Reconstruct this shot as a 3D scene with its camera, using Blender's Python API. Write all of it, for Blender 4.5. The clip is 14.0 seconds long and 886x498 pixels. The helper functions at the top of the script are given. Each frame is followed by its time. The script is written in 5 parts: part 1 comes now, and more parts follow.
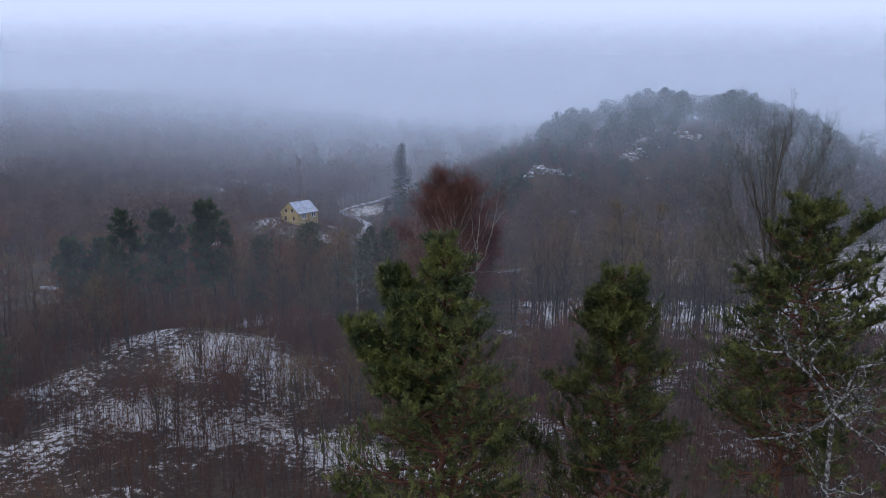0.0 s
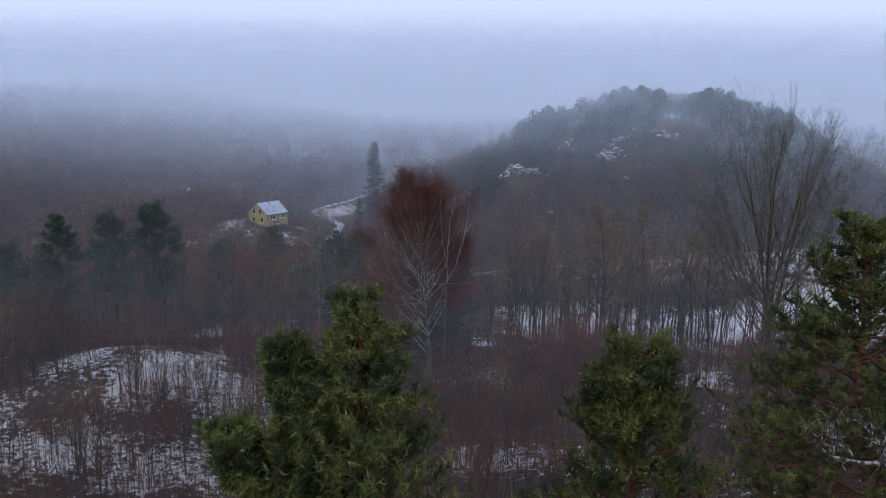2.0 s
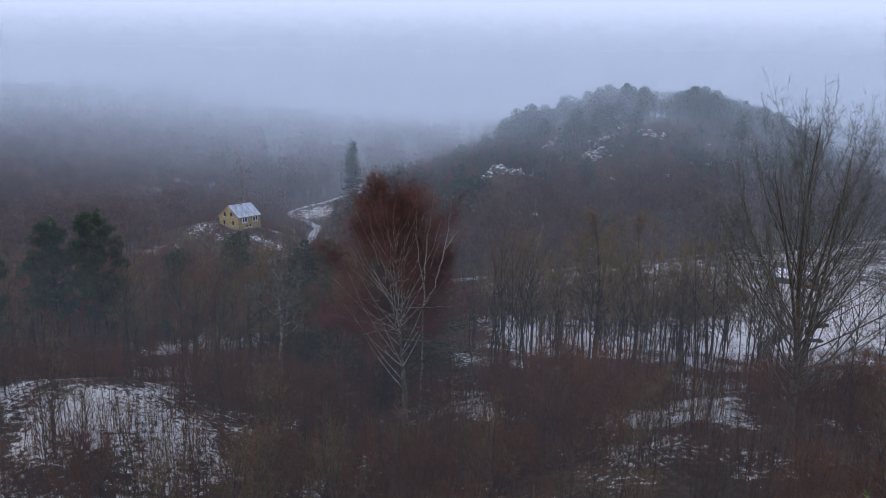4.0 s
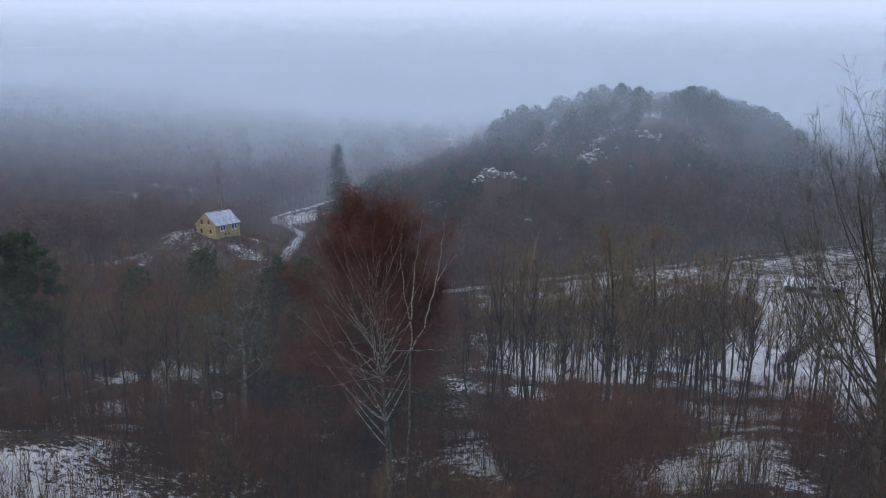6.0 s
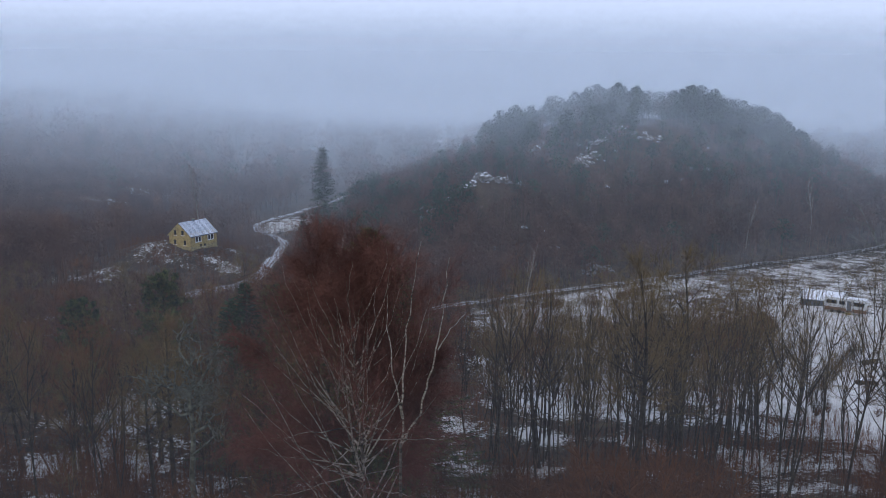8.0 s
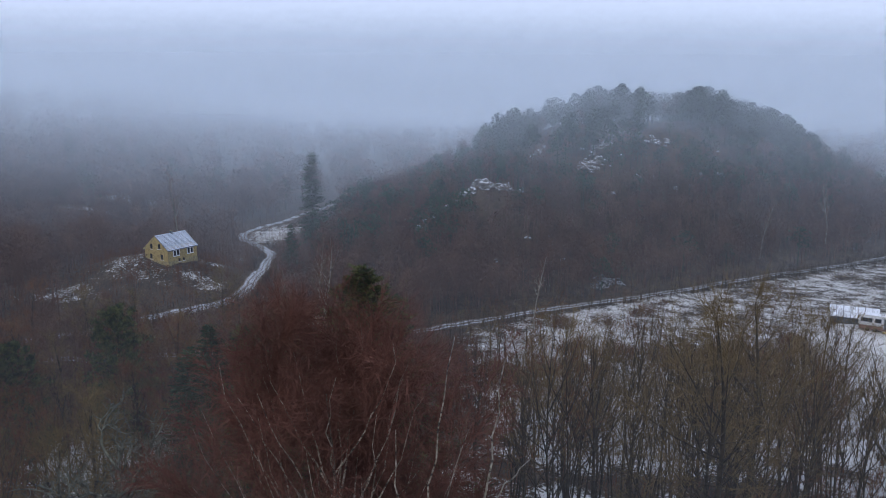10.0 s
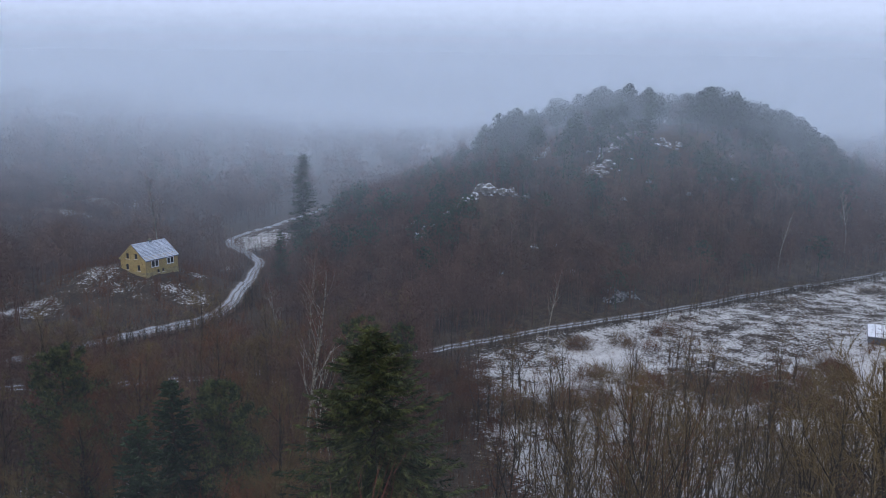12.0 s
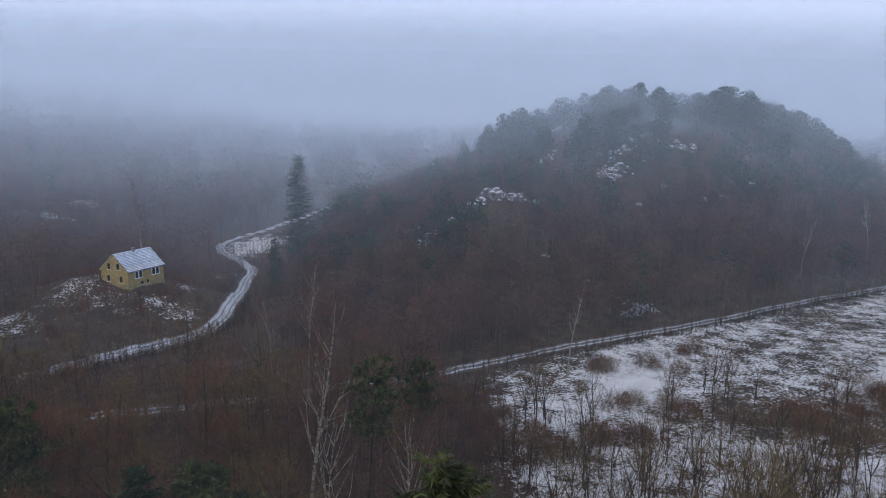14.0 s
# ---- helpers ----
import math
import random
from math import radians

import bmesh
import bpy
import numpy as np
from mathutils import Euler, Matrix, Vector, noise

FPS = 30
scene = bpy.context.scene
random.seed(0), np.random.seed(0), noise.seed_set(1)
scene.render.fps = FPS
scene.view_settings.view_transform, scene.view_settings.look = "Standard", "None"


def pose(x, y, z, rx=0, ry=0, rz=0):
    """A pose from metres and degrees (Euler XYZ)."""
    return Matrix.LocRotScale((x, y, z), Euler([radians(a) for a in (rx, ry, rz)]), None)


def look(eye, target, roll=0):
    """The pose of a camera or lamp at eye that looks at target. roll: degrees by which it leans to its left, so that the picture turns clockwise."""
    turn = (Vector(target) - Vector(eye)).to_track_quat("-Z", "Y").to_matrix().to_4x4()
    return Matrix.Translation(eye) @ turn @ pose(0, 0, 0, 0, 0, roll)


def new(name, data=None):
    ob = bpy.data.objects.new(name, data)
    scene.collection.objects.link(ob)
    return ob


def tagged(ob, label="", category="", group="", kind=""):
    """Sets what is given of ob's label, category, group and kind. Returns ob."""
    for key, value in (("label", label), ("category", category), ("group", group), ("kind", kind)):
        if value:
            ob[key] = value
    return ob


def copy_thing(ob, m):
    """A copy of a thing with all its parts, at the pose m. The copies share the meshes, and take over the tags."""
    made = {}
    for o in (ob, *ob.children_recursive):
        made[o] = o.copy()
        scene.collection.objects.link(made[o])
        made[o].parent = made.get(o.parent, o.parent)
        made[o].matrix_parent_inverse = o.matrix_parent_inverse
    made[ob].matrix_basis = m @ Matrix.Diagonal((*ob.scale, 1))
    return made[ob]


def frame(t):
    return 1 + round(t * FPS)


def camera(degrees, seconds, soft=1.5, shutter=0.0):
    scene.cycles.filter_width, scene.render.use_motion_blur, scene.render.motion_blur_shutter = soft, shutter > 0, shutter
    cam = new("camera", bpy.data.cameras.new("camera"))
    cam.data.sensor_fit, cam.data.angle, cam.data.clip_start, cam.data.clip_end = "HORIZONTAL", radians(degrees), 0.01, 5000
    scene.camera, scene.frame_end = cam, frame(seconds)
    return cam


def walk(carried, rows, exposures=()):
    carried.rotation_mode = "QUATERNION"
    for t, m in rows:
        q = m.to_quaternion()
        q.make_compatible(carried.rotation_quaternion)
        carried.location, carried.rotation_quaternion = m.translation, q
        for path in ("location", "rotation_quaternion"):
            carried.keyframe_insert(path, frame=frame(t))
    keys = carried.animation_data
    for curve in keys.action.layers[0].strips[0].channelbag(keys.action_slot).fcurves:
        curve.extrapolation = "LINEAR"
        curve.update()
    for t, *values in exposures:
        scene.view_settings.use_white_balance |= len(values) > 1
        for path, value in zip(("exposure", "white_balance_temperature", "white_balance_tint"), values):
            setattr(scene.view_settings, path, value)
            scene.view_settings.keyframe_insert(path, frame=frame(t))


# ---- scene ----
cam = camera(63.4, 14.0, soft=1.0, shutter=0.2)
PATH = [
    (0, (0.082, 0.278, 29.955), (-0.07, 2.239, 29.592), 0.5),
    (0.5, (0.182, 1.642, 29.922), (0.054, 3.605, 29.558), 0.5),
    (1, (0.318, 3.078, 29.891), (0.21, 5.041, 29.525), 0.5),
    (1.5, (0.4, 4.634, 29.86), (0.301, 6.597, 29.493), 0.6),
    (2, (0.467, 6.334, 29.828), (0.379, 8.298, 29.461), 0.6),
    (2.5, (0.517, 8.18, 29.8), (0.438, 10.144, 29.433), 0.6),
    (3, (0.529, 10.201, 29.781), (0.463, 12.165, 29.413), 0.5),
    (3.2, (0.529, 11.085, 29.78), (0.471, 13.05, 29.411), 0.5),
    (5.3, (0.29, 20.923, 29.606), (0.269, 22.889, 29.236), 0.8),
    (5.5, (0.262, 21.915, 29.604), (0.245, 23.882, 29.237), 0.5),
    (6, (0.179, 24.545, 29.631), (0.171, 26.511, 29.266), 0.5),
    (6.5, (0.078, 27.308, 29.672), (0.078, 29.275, 29.307), 0.4),
    (7, (-0.065, 30.203, 29.703), (-0.057, 32.169, 29.339), 0.4),
    (7.5, (-0.245, 33.178, 29.751), (-0.229, 35.145, 29.388), 0.4),
    (8, (-0.441, 36.206, 29.811), (-0.418, 38.172, 29.449), 0.3),
    (8.2, (-0.541, 37.44, 29.817), (-0.515, 39.407, 29.459), 0.3),
    (10.3, (-1.848, 50.708, 29.824), (-1.8, 52.676, 29.47), 0.2),
    (10.5, (-1.999, 51.97, 29.822), (-1.948, 53.938, 29.468), 0.4),
    (11, (-2.441, 55.113, 29.812), (-2.385, 57.081, 29.46), 0.4),
    (11.5, (-2.948, 58.206, 29.8), (-2.887, 60.174, 29.447), 0.4),
    (12, (-3.53, 61.192, 29.789), (-3.462, 63.16, 29.437), 0.5),
    (12.5, (-4.173, 64.068, 29.784), (-4.1, 66.036, 29.432), 0.5),
    (13, (-4.845, 66.836, 29.787), (-4.767, 68.804, 29.436), 0.5),
    (13.5, (-5.502, 69.513, 29.792), (-5.418, 71.48, 29.441), 0.6),
    (14, (-6.134, 72.151, 29.796), (-6.044, 74.118, 29.444), 0.7),
]
# the clip's camera turns a little less blue on the way
walk(cam, [(t, look(eye, target, roll)) for t, eye, target, roll in PATH],
     [(0, 0.07, 6350, 12), (3.2, 0.07, 6380, 12), (5.5, 0.05, 6500, 7), (8.2, 0.04, 6500, 7), (11, 0.02, 6500, 7), (14, 0.0, 6500, 8)])

# ---- sky and light ----
world = bpy.data.worlds.new("overcast_sky")
scene.world = world
world.use_nodes = True
wn, wl = world.node_tree.nodes, world.node_tree.links
sky = wn.new("ShaderNodeTexSky")
sky.sky_type, sky.sun_disc = "NISHITA", False
sky.sun_elevation, sky.sun_rotation = radians(28), radians(200)
sky.air_density, sky.dust_density = 1.6, 4.0
dim = wn.new("ShaderNodeVectorMath")
dim.operation = "SCALE"
dim.inputs["Scale"].default_value = 0.10
cloud = wn.new("ShaderNodeMix")
cloud.data_type = "RGBA"
cloud.inputs[0].default_value = 0.90
cloud.inputs["B"].default_value = (0.66, 0.765, 1.09, 1)
wl.new(sky.outputs[0], dim.inputs[0])
wl.new(dim.outputs[0], cloud.inputs["A"])
wl.new(cloud.outputs["Result"], wn["Background"].inputs["Color"])
wn["Background"].inputs["Strength"].default_value = 1.0
sun = new("sun", bpy.data.lights.new("sun", "SUN"))
sun.data.energy, sun.data.angle, sun.data.color = 0.8, radians(60), (1.0, 0.88, 0.72)
sun.matrix_world = look((0, 0, 80), (30, 75, 0))

# banks of mist across the valley: distance ahead, thickness low down and high up
MIST = [(85, 0.002, 0.03), (112, 0.008, 0.06), (140, 0.012, 0.10), (170, 0.016, 0.15), (200, 0.021, 0.20), (230, 0.034, 0.23), (260, 0.040, 0.24), (290, 0.040, 0.24), (320, 0.044, 0.26),
        (355, 0.066, 0.30), (395, 0.09, 0.36), (440, 0.14, 0.46), (500, 0.23, 0.58), (580, 0.38, 0.74), (700, 0.62, 0.92)]
ADDED_MIST = [(0, 0.000, 0.008), (8, 0.000, 0.008), (16, 0.000, 0.008), (24, 0.000, 0.007), (32, 0.000, 0.007), (41, 0.000, 0.012), (50, 0.000, 0.013), (60, 0.000, 0.009), (70, 0.000, 0.006), (78, 0.001, 0.006)]   # thin layer added over the near slope, below the tree tops, for more haze
scene.cycles.transparent_max_bounces = 40

# ---- materials ----
def material(name):
    m = bpy.data.materials.new(name)
    m.use_nodes = True
    nt = m.node_tree
    return m, nt.nodes, nt.links, nt.nodes["Principled BSDF"]


def noise_node(nodes, links, scale, detail=4, coord="Object"):
    tc = nodes.new("ShaderNodeTexCoord")
    n = nodes.new("ShaderNodeTexNoise")
    n.inputs["Scale"].default_value, n.inputs["Detail"].default_value = scale, detail
    links.new(tc.outputs[coord], n.inputs["Vector"])
    return n


def ramp(nodes, links, source, stops):
    r = nodes.new("ShaderNodeValToRGB")
    e = r.color_ramp.elements
    while len(e) < len(stops):
        e.new(0.5)
    for el, (p, c) in zip(e, stops):
        el.position, el.color = p, (*c, 1) if len(c) == 3 else c
    links.new(source, r.inputs[0])
    return r


def mixed(nodes, links, a, b, f):
    """A colour mix; a, b and f are sockets or values."""
    m = nodes.new("ShaderNodeMix")
    m.data_type = "RGBA"
    for key, v in (("A", a), ("B", b)):
        if isinstance(v, tuple):
            m.inputs[key].default_value = (*v, 1)
        else:
            links.new(v, m.inputs[key])
    if isinstance(f, (int, float)):
        m.inputs[0].default_value = f
    else:
        links.new(f, m.inputs[0])
    return m.outputs["Result"]


def two_tone(name, a, b, scale=6.0, rough=0.9, bump=0.3, tint=0.25, fine=40.0, lo=0.35, hi=0.65):
    """Two colours in soft patches, with fine grain, relief and a shade of its own for each object."""
    m, n, l, p = material(name)
    big = noise_node(n, l, scale)
    small = noise_node(n, l, fine, 3)
    r = ramp(n, l, big.outputs[0], [(lo, a), (hi, b)])
    info = n.new("ShaderNodeObjectInfo")
    geo = n.new("ShaderNodeNewGeometry")
    add = n.new("ShaderNodeMath")
    add.operation = "ADD"
    l.new(info.outputs["Random"], add.inputs[0])
    l.new(geo.outputs["Random Per Island"], add.inputs[1])
    span = n.new("ShaderNodeMapRange")
    span.inputs["From Max"].default_value = 2.0
    span.inputs["To Min"].default_value, span.inputs["To Max"].default_value = 1 - tint, 1 + tint
    l.new(add.outputs[0], span.inputs[0])
    hsv = n.new("ShaderNodeHueSaturation")
    l.new(r.outputs[0], hsv.inputs["Color"])
    l.new(span.outputs[0], hsv.inputs["Value"])
    l.new(hsv.outputs[0], p.inputs["Base Color"])
    p.inputs["Roughness"].default_value = rough
    p.inputs["Specular IOR Level"].default_value = 0.25
    if bump:
        b_ = n.new("ShaderNodeBump")
        b_.inputs["Strength"].default_value, b_.inputs["Distance"].default_value = bump, 0.02
        l.new(small.outputs[0], b_.inputs["Height"])
        l.new(b_.outputs[0], p.inputs["Normal"])
    return m


def ground_material():
    """Leaf litter, dead grass and moss under patchy thin snow; the snow's amount is a property of the ground."""
    m, n, l, p = material("snowy_ground")
    litter = noise_node(n, l, 0.35, 6)
    grain = noise_node(n, l, 2.2, 8)
    fine = noise_node(n, l, 9.0, 4)
    soil = ramp(n, l, litter.outputs[0], [(0.3, (0.028, 0.017, 0.009)), (0.5, (0.056, 0.033, 0.016)), (0.7, (0.094, 0.060, 0.030))])
    moss = ramp(n, l, grain.outputs[0], [(0.45, (0.022, 0.019, 0.012)), (0.7, (0.10, 0.070, 0.046))])
    soil_c = mixed(n, l, soil.outputs[0], moss.outputs[0], 0.45)
    at = n.new("ShaderNodeAttribute")
    at.attribute_name = "snow"
    # patches: the amount shifts a threshold through two sizes of noise
    a1 = n.new("ShaderNodeMath"); a1.operation = "MULTIPLY_ADD"
    l.new(grain.outputs[0], a1.inputs[0]); a1.inputs[1].default_value = 0.76
    a0 = n.new("ShaderNodeMath"); a0.operation = "MULTIPLY"
    l.new(litter.outputs[0], a0.inputs[0]); a0.inputs[1].default_value = 0.50
    l.new(a0.outputs[0], a1.inputs[2])
    a2 = n.new("ShaderNodeMath"); a2.operation = "MULTIPLY_ADD"
    l.new(fine.outputs[0], a2.inputs[0]); a2.inputs[1].default_value = 0.50
    l.new(a1.outputs[0], a2.inputs[2])
    a3 = n.new("ShaderNodeMath"); a3.operation = "ADD"
    l.new(a2.outputs[0], a3.inputs[0]); l.new(at.outputs["Fac"], a3.inputs[1])
    cover = n.new("ShaderNodeMapRange")
    cover.interpolation_type = "SMOOTHSTEP"
    cover.inputs["From Min"].default_value, cover.inputs["From Max"].default_value = 1.185, 1.325
    l.new(a3.outputs[0], cover.inputs[0])
    white = ramp(n, l, litter.outputs[0], [(0.3, (0.52, 0.51, 0.49)), (0.7, (0.70, 0.69, 0.67))])
    tuft = noise_node(n, l, 22.0, 3)
    grass = ramp(n, l, tuft.outputs[0], [(0.38, (0.45, 0.45, 0.45)), (0.58, (0.0, 0.0, 0.0))])
    thin = mixed(n, l, white.outputs[0], (0.20, 0.155, 0.105), grass.outputs[0])
    col = mixed(n, l, soil_c, thin, cover.outputs[0])
    l.new(col, p.inputs["Base Color"])
    p.inputs["Roughness"].default_value = 0.85
    p.inputs["Specular IOR Level"].default_value = 0.2
    b_ = n.new("ShaderNodeBump")
    b_.inputs["Strength"].default_value, b_.inputs["Distance"].default_value = 0.7, 0.25
    l.new(a2.outputs[0], b_.inputs["Height"])
    l.new(b_.outputs[0], p.inputs["Normal"])
    return m


def mist_material(low, high, z0, z1, top0=46.0, top1=125.0, least=0.06):
    """A thin bank of low cloud, thicker with height, that scatters the sky's light."""
    m, n, l, p = material("mist")
    n.remove(p)
    out = n["Material Output"]
    clear = n.new("ShaderNodeBsdfTransparent")
    half = n.new("ShaderNodeBsdfDiffuse")
    half.inputs["Color"].default_value = (0.455, 0.53, 0.615, 1)
    geo = n.new("ShaderNodeNewGeometry")
    xyz = n.new("ShaderNodeSeparateXYZ")
    l.new(geo.outputs["Position"], xyz.inputs[0])
    drift = n.new("ShaderNodeTexNoise")
    drift.inputs["Scale"].default_value, drift.inputs["Detail"].default_value = 0.012, 3
    l.new(geo.outputs["Position"], drift.inputs["Vector"])
    lift = n.new("ShaderNodeMath"); lift.operation = "MULTIPLY_ADD"
    l.new(drift.outputs[0], lift.inputs[0]); lift.inputs[1].default_value = 6.0
    l.new(xyz.outputs["Z"], lift.inputs[2])
    amount = n.new("ShaderNodeMapRange")
    amount.interpolation_type = "SMOOTHSTEP"
    amount.inputs["From Min"].default_value, amount.inputs["From Max"].default_value = z0 + 3, z1 + 3
    amount.inputs["To Min"].default_value, amount.inputs["To Max"].default_value = low, high
    l.new(lift.outputs[0], amount.inputs[0])
    top = n.new("ShaderNodeMapRange")
    top.interpolation_type = "SMOOTHSTEP"
    top.inputs["From Min"].default_value, top.inputs["From Max"].default_value = top0, top1
    top.inputs["To Min"].default_value, top.inputs["To Max"].default_value = 1.0, least
    l.new(lift.outputs[0], top.inputs[0])
    thin = n.new("ShaderNodeMath"); thin.operation = "MULTIPLY"
    l.new(amount.outputs[0], thin.inputs[0]); l.new(top.outputs[0], thin.inputs[1])
    mix = n.new("ShaderNodeMixShader")
    l.new(thin.outputs[0], mix.inputs[0]); l.new(clear.outputs[0], mix.inputs[1]); l.new(half.outputs[0], mix.inputs[2])
    l.new(mix.outputs[0], out.inputs["Surface"])
    return m


GROUND = ground_material()
TWIG = two_tone("brown_twigs", (0.083, 0.036, 0.016), (0.144, 0.066, 0.029), 0.25, tint=0.16, bump=0)
# less red than brown_twigs: far haze is put into the colour
TWIG_HAZED = two_tone("hazed_brown_twigs", (0.070, 0.039, 0.028), (0.124, 0.071, 0.050), 0.12, tint=0.16, bump=0)
# darker than brown_twigs: shade among dense stems is put into the colour
STEMS_SHADED = two_tone("shade_dark_stems", (0.056, 0.024, 0.010), (0.100, 0.043, 0.019), 0.25, tint=0.2, bump=0)
TWIG_GREY = two_tone("grey_green_twigs", (0.104, 0.072, 0.028), (0.160, 0.112, 0.046), 0.3, tint=0.16, bump=0)
TWIG_RED = two_tone("maroon_birch_twigs", (0.094, 0.039, 0.029), (0.144, 0.062, 0.045), 0.6, tint=0.25, bump=0)
TWIG_RUST = two_tone("rusty_brown_twigs", (0.084, 0.033, 0.011), (0.138, 0.056, 0.020), 0.6, tint=0.2, bump=0)
BARK = two_tone("dark_bark", (0.030, 0.023, 0.015), (0.072, 0.056, 0.037), 3.0, tint=0.3)
LICHEN = two_tone("lichen_bark", (0.045, 0.039, 0.032), (0.36, 0.37, 0.345), 11.0, tint=0.2, lo=0.47, hi=0.63)
LICHEN_DIM = two_tone("dim_lichen_bark", (0.035, 0.031, 0.025), (0.125, 0.13, 0.10), 3.0, tint=0.2)
LICHEN_PALE = two_tone("pale_lichen_bark", (0.046, 0.042, 0.029), (0.145, 0.148, 0.112), 3.0, tint=0.2)
PINE_BARK = two_tone("orange_pine_bark", (0.07, 0.034, 0.022), (0.14, 0.064, 0.038), 4.0, tint=0.2)
NEEDLE = two_tone("pine_needles", (0.030, 0.044, 0.015), (0.158, 0.172, 0.046), 2.2, rough=0.6, tint=0.4, bump=0, lo=0.42, hi=0.66)
NEEDLE_DARK = two_tone("dark_needles", (0.016, 0.032, 0.013), (0.042, 0.062, 0.023), 0.5, rough=0.65, tint=0.2, bump=0)
NEEDLE_FAR = two_tone("olive_needles", (0.012, 0.030, 0.017), (0.032, 0.062, 0.030), 0.25, rough=0.7, tint=0.12, bump=0)
NEEDLE_MID = two_tone("dull_needles", (0.026, 0.042, 0.017), (0.064, 0.086, 0.034), 0.6, rough=0.7, tint=0.15, bump=0)
DRY_GRASS = two_tone("dry_grass", (0.13, 0.080, 0.042), (0.22, 0.145, 0.080), 0.5, tint=0.3, bump=0)
NEEDLE_DEEP = two_tone("deep_green_needles", (0.020, 0.030, 0.011), (0.108, 0.118, 0.034), 2.0, rough=0.65, tint=0.3, bump=0, lo=0.42, hi=0.68)
ASH_BARK = two_tone("grey_brown_bark", (0.056, 0.044, 0.030), (0.120, 0.098, 0.068), 3.0, tint=0.25)
BRAMBLE = two_tone("brown_bramble", (0.090, 0.053, 0.024), (0.152, 0.095, 0.045), 0.8, tint=0.25, bump=0)
ROCK = two_tone("grey_rock", (0.05, 0.047, 0.045), (0.30, 0.30, 0.31), 1.6, bump=0.6, lo=0.46, hi=0.60)
SNOW = two_tone("snow", (0.68, 0.71, 0.76), (0.82, 0.84, 0.87), 1.2, tint=0.05)


def birch_bark(name="white_birch_bark", shade=1.0):
    m, n, l, p = material(name)
    band = noise_node(n, l, 3.0, 3)
    for nd in n:
        if nd.type == "TEX_COORD":
            mp = n.new("ShaderNodeMapping")
            mp.inputs["Scale"].default_value = (0.6, 0.6, 3.0)
            l.new(nd.outputs["Object"], mp.inputs[0])
            l.new(mp.outputs[0], band.inputs["Vector"])
            break
    r = ramp(n, l, band.outputs[0], [(0.36, (0.03, 0.025, 0.022)), (0.44, (0.17 * shade, 0.145 * shade, 0.11 * shade)), (0.7, (0.40 * shade, 0.355 * shade, 0.29 * shade))])
    l.new(r.outputs[0], p.inputs["Base Color"])
    p.inputs["Roughness"].default_value = 0.75
    return m


# the trunk gets the limbs' bark at 0.42 of its pale tones
BIRCH, BIRCH_DARK = birch_bark(), birch_bark("dark_birch_bark", 0.42)


# ---- the lie of the land ----
def smooth(a, b, x):
    t = np.clip((x - a) / (b - a), 0, 1)
    return t * t * (3 - 2 * t)


def bump_at(x, y, cx, cy, sx, sy):
    return np.exp(-((x - cx) / sx) ** 2 - ((y - cy) / sy) ** 2)


LINE_A = (8.0, 186.0)          # a point of the track below the hill
ALONG = (0.859, 0.512)         # the track's direction


def hill_coords(x, y):
    dx, dy = x - LINE_A[0], y - LINE_A[1]
    return dx * ALONG[0] + dy * ALONG[1], -dx * ALONG[1] + dy * ALONG[0]


def height(x, y):
    x, y = np.asarray(x, float), np.asarray(y, float)
    z = np.interp(y, [-600, -200, 0, 40, 60, 80, 100, 130, 180, 260, 400, 520, 650, 2600],
                  [18, 12, 9, 8, 6, 2.5, -3, -7, -9, -10.5, -6, 5, 12, 22])
    z = z + 4.3 * bump_at(x, y, -31, 67, 12, 11) - 2.0 * bump_at(x, y, -5, 66, 9, 16) + 2.0 * bump_at(x, y, 30, 62, 18, 16)
    z = z + 8.6 * bump_at(x, y, -62, 210, 18, 17) + 4 * bump_at(x, y, -90, 180, 26, 60)
    z = z + 1.2 * bump_at(x, y, 78, 174, 12, 12)
    z = z + 29 * smooth(-70, -270, x) * smooth(120, 420, y)
    a, s = hill_coords(x, y)
    crest = np.interp(a, [-45, -20, 0, 31, 50, 64, 100, 135, 165, 195, 225, 260], [0, 1, 3.0, 14.0, 18.5, 26.5, 36.8, 38.2, 28.2, 17, 6, 0])
    z = z + 8.2 * bump_at(x, y, 13, 241, 15, 12)
    back = 56 + 0.3 * np.clip(a, 0, 120)
    z = z + crest * smooth(0, 46, s) * (1 - 0.95 * smooth(0, 1, (s - back) / 95))
    far = smooth(300, 700, np.hypot(x, y - 100))
    rough = 0.35 * np.sin(0.21 * x + 1.3) * np.sin(0.17 * y + 0.4) + 0.22 * np.sin(0.53 * x - 0.31 * y) + 0.12 * np.sin(0.9 * y + 0.7 * x + 1)
    flat = smooth(125, 140, y) * smooth(4, -4, s) * smooth(-5, 10, x)
    return z + rough * (1 - 0.75 * flat) * (1 - far) + far * 4 * np.sin(0.011 * x + 2) * np.sin(0.013 * y)


ROAD = [(-92, 135), (-74, 156), (-63.6, 170.5), (-59.0, 178), (-53.4, 183.8), (-47, 191.2), (-43.2, 196.2), (-41.2, 202.5), (-41.3, 210), (-42.3, 218), (-44, 230), (-45.2, 240.2), (-45.9, 250), (-48, 258.5), (-53.5, 269), (-61, 282), (-64, 290), (-64, 298), (-60.3, 310), (-53.5, 325.8), (-45, 350), (-38, 372)]
TRACK = [(-75, 150), (-40, 163), (-21.9, 169), (1.2, 180.2), (14.7, 189), (29.3, 196.7), (50.4, 207.5), (79.6, 225), (113.7, 243), (150, 266), (190, 296), (240, 330)]



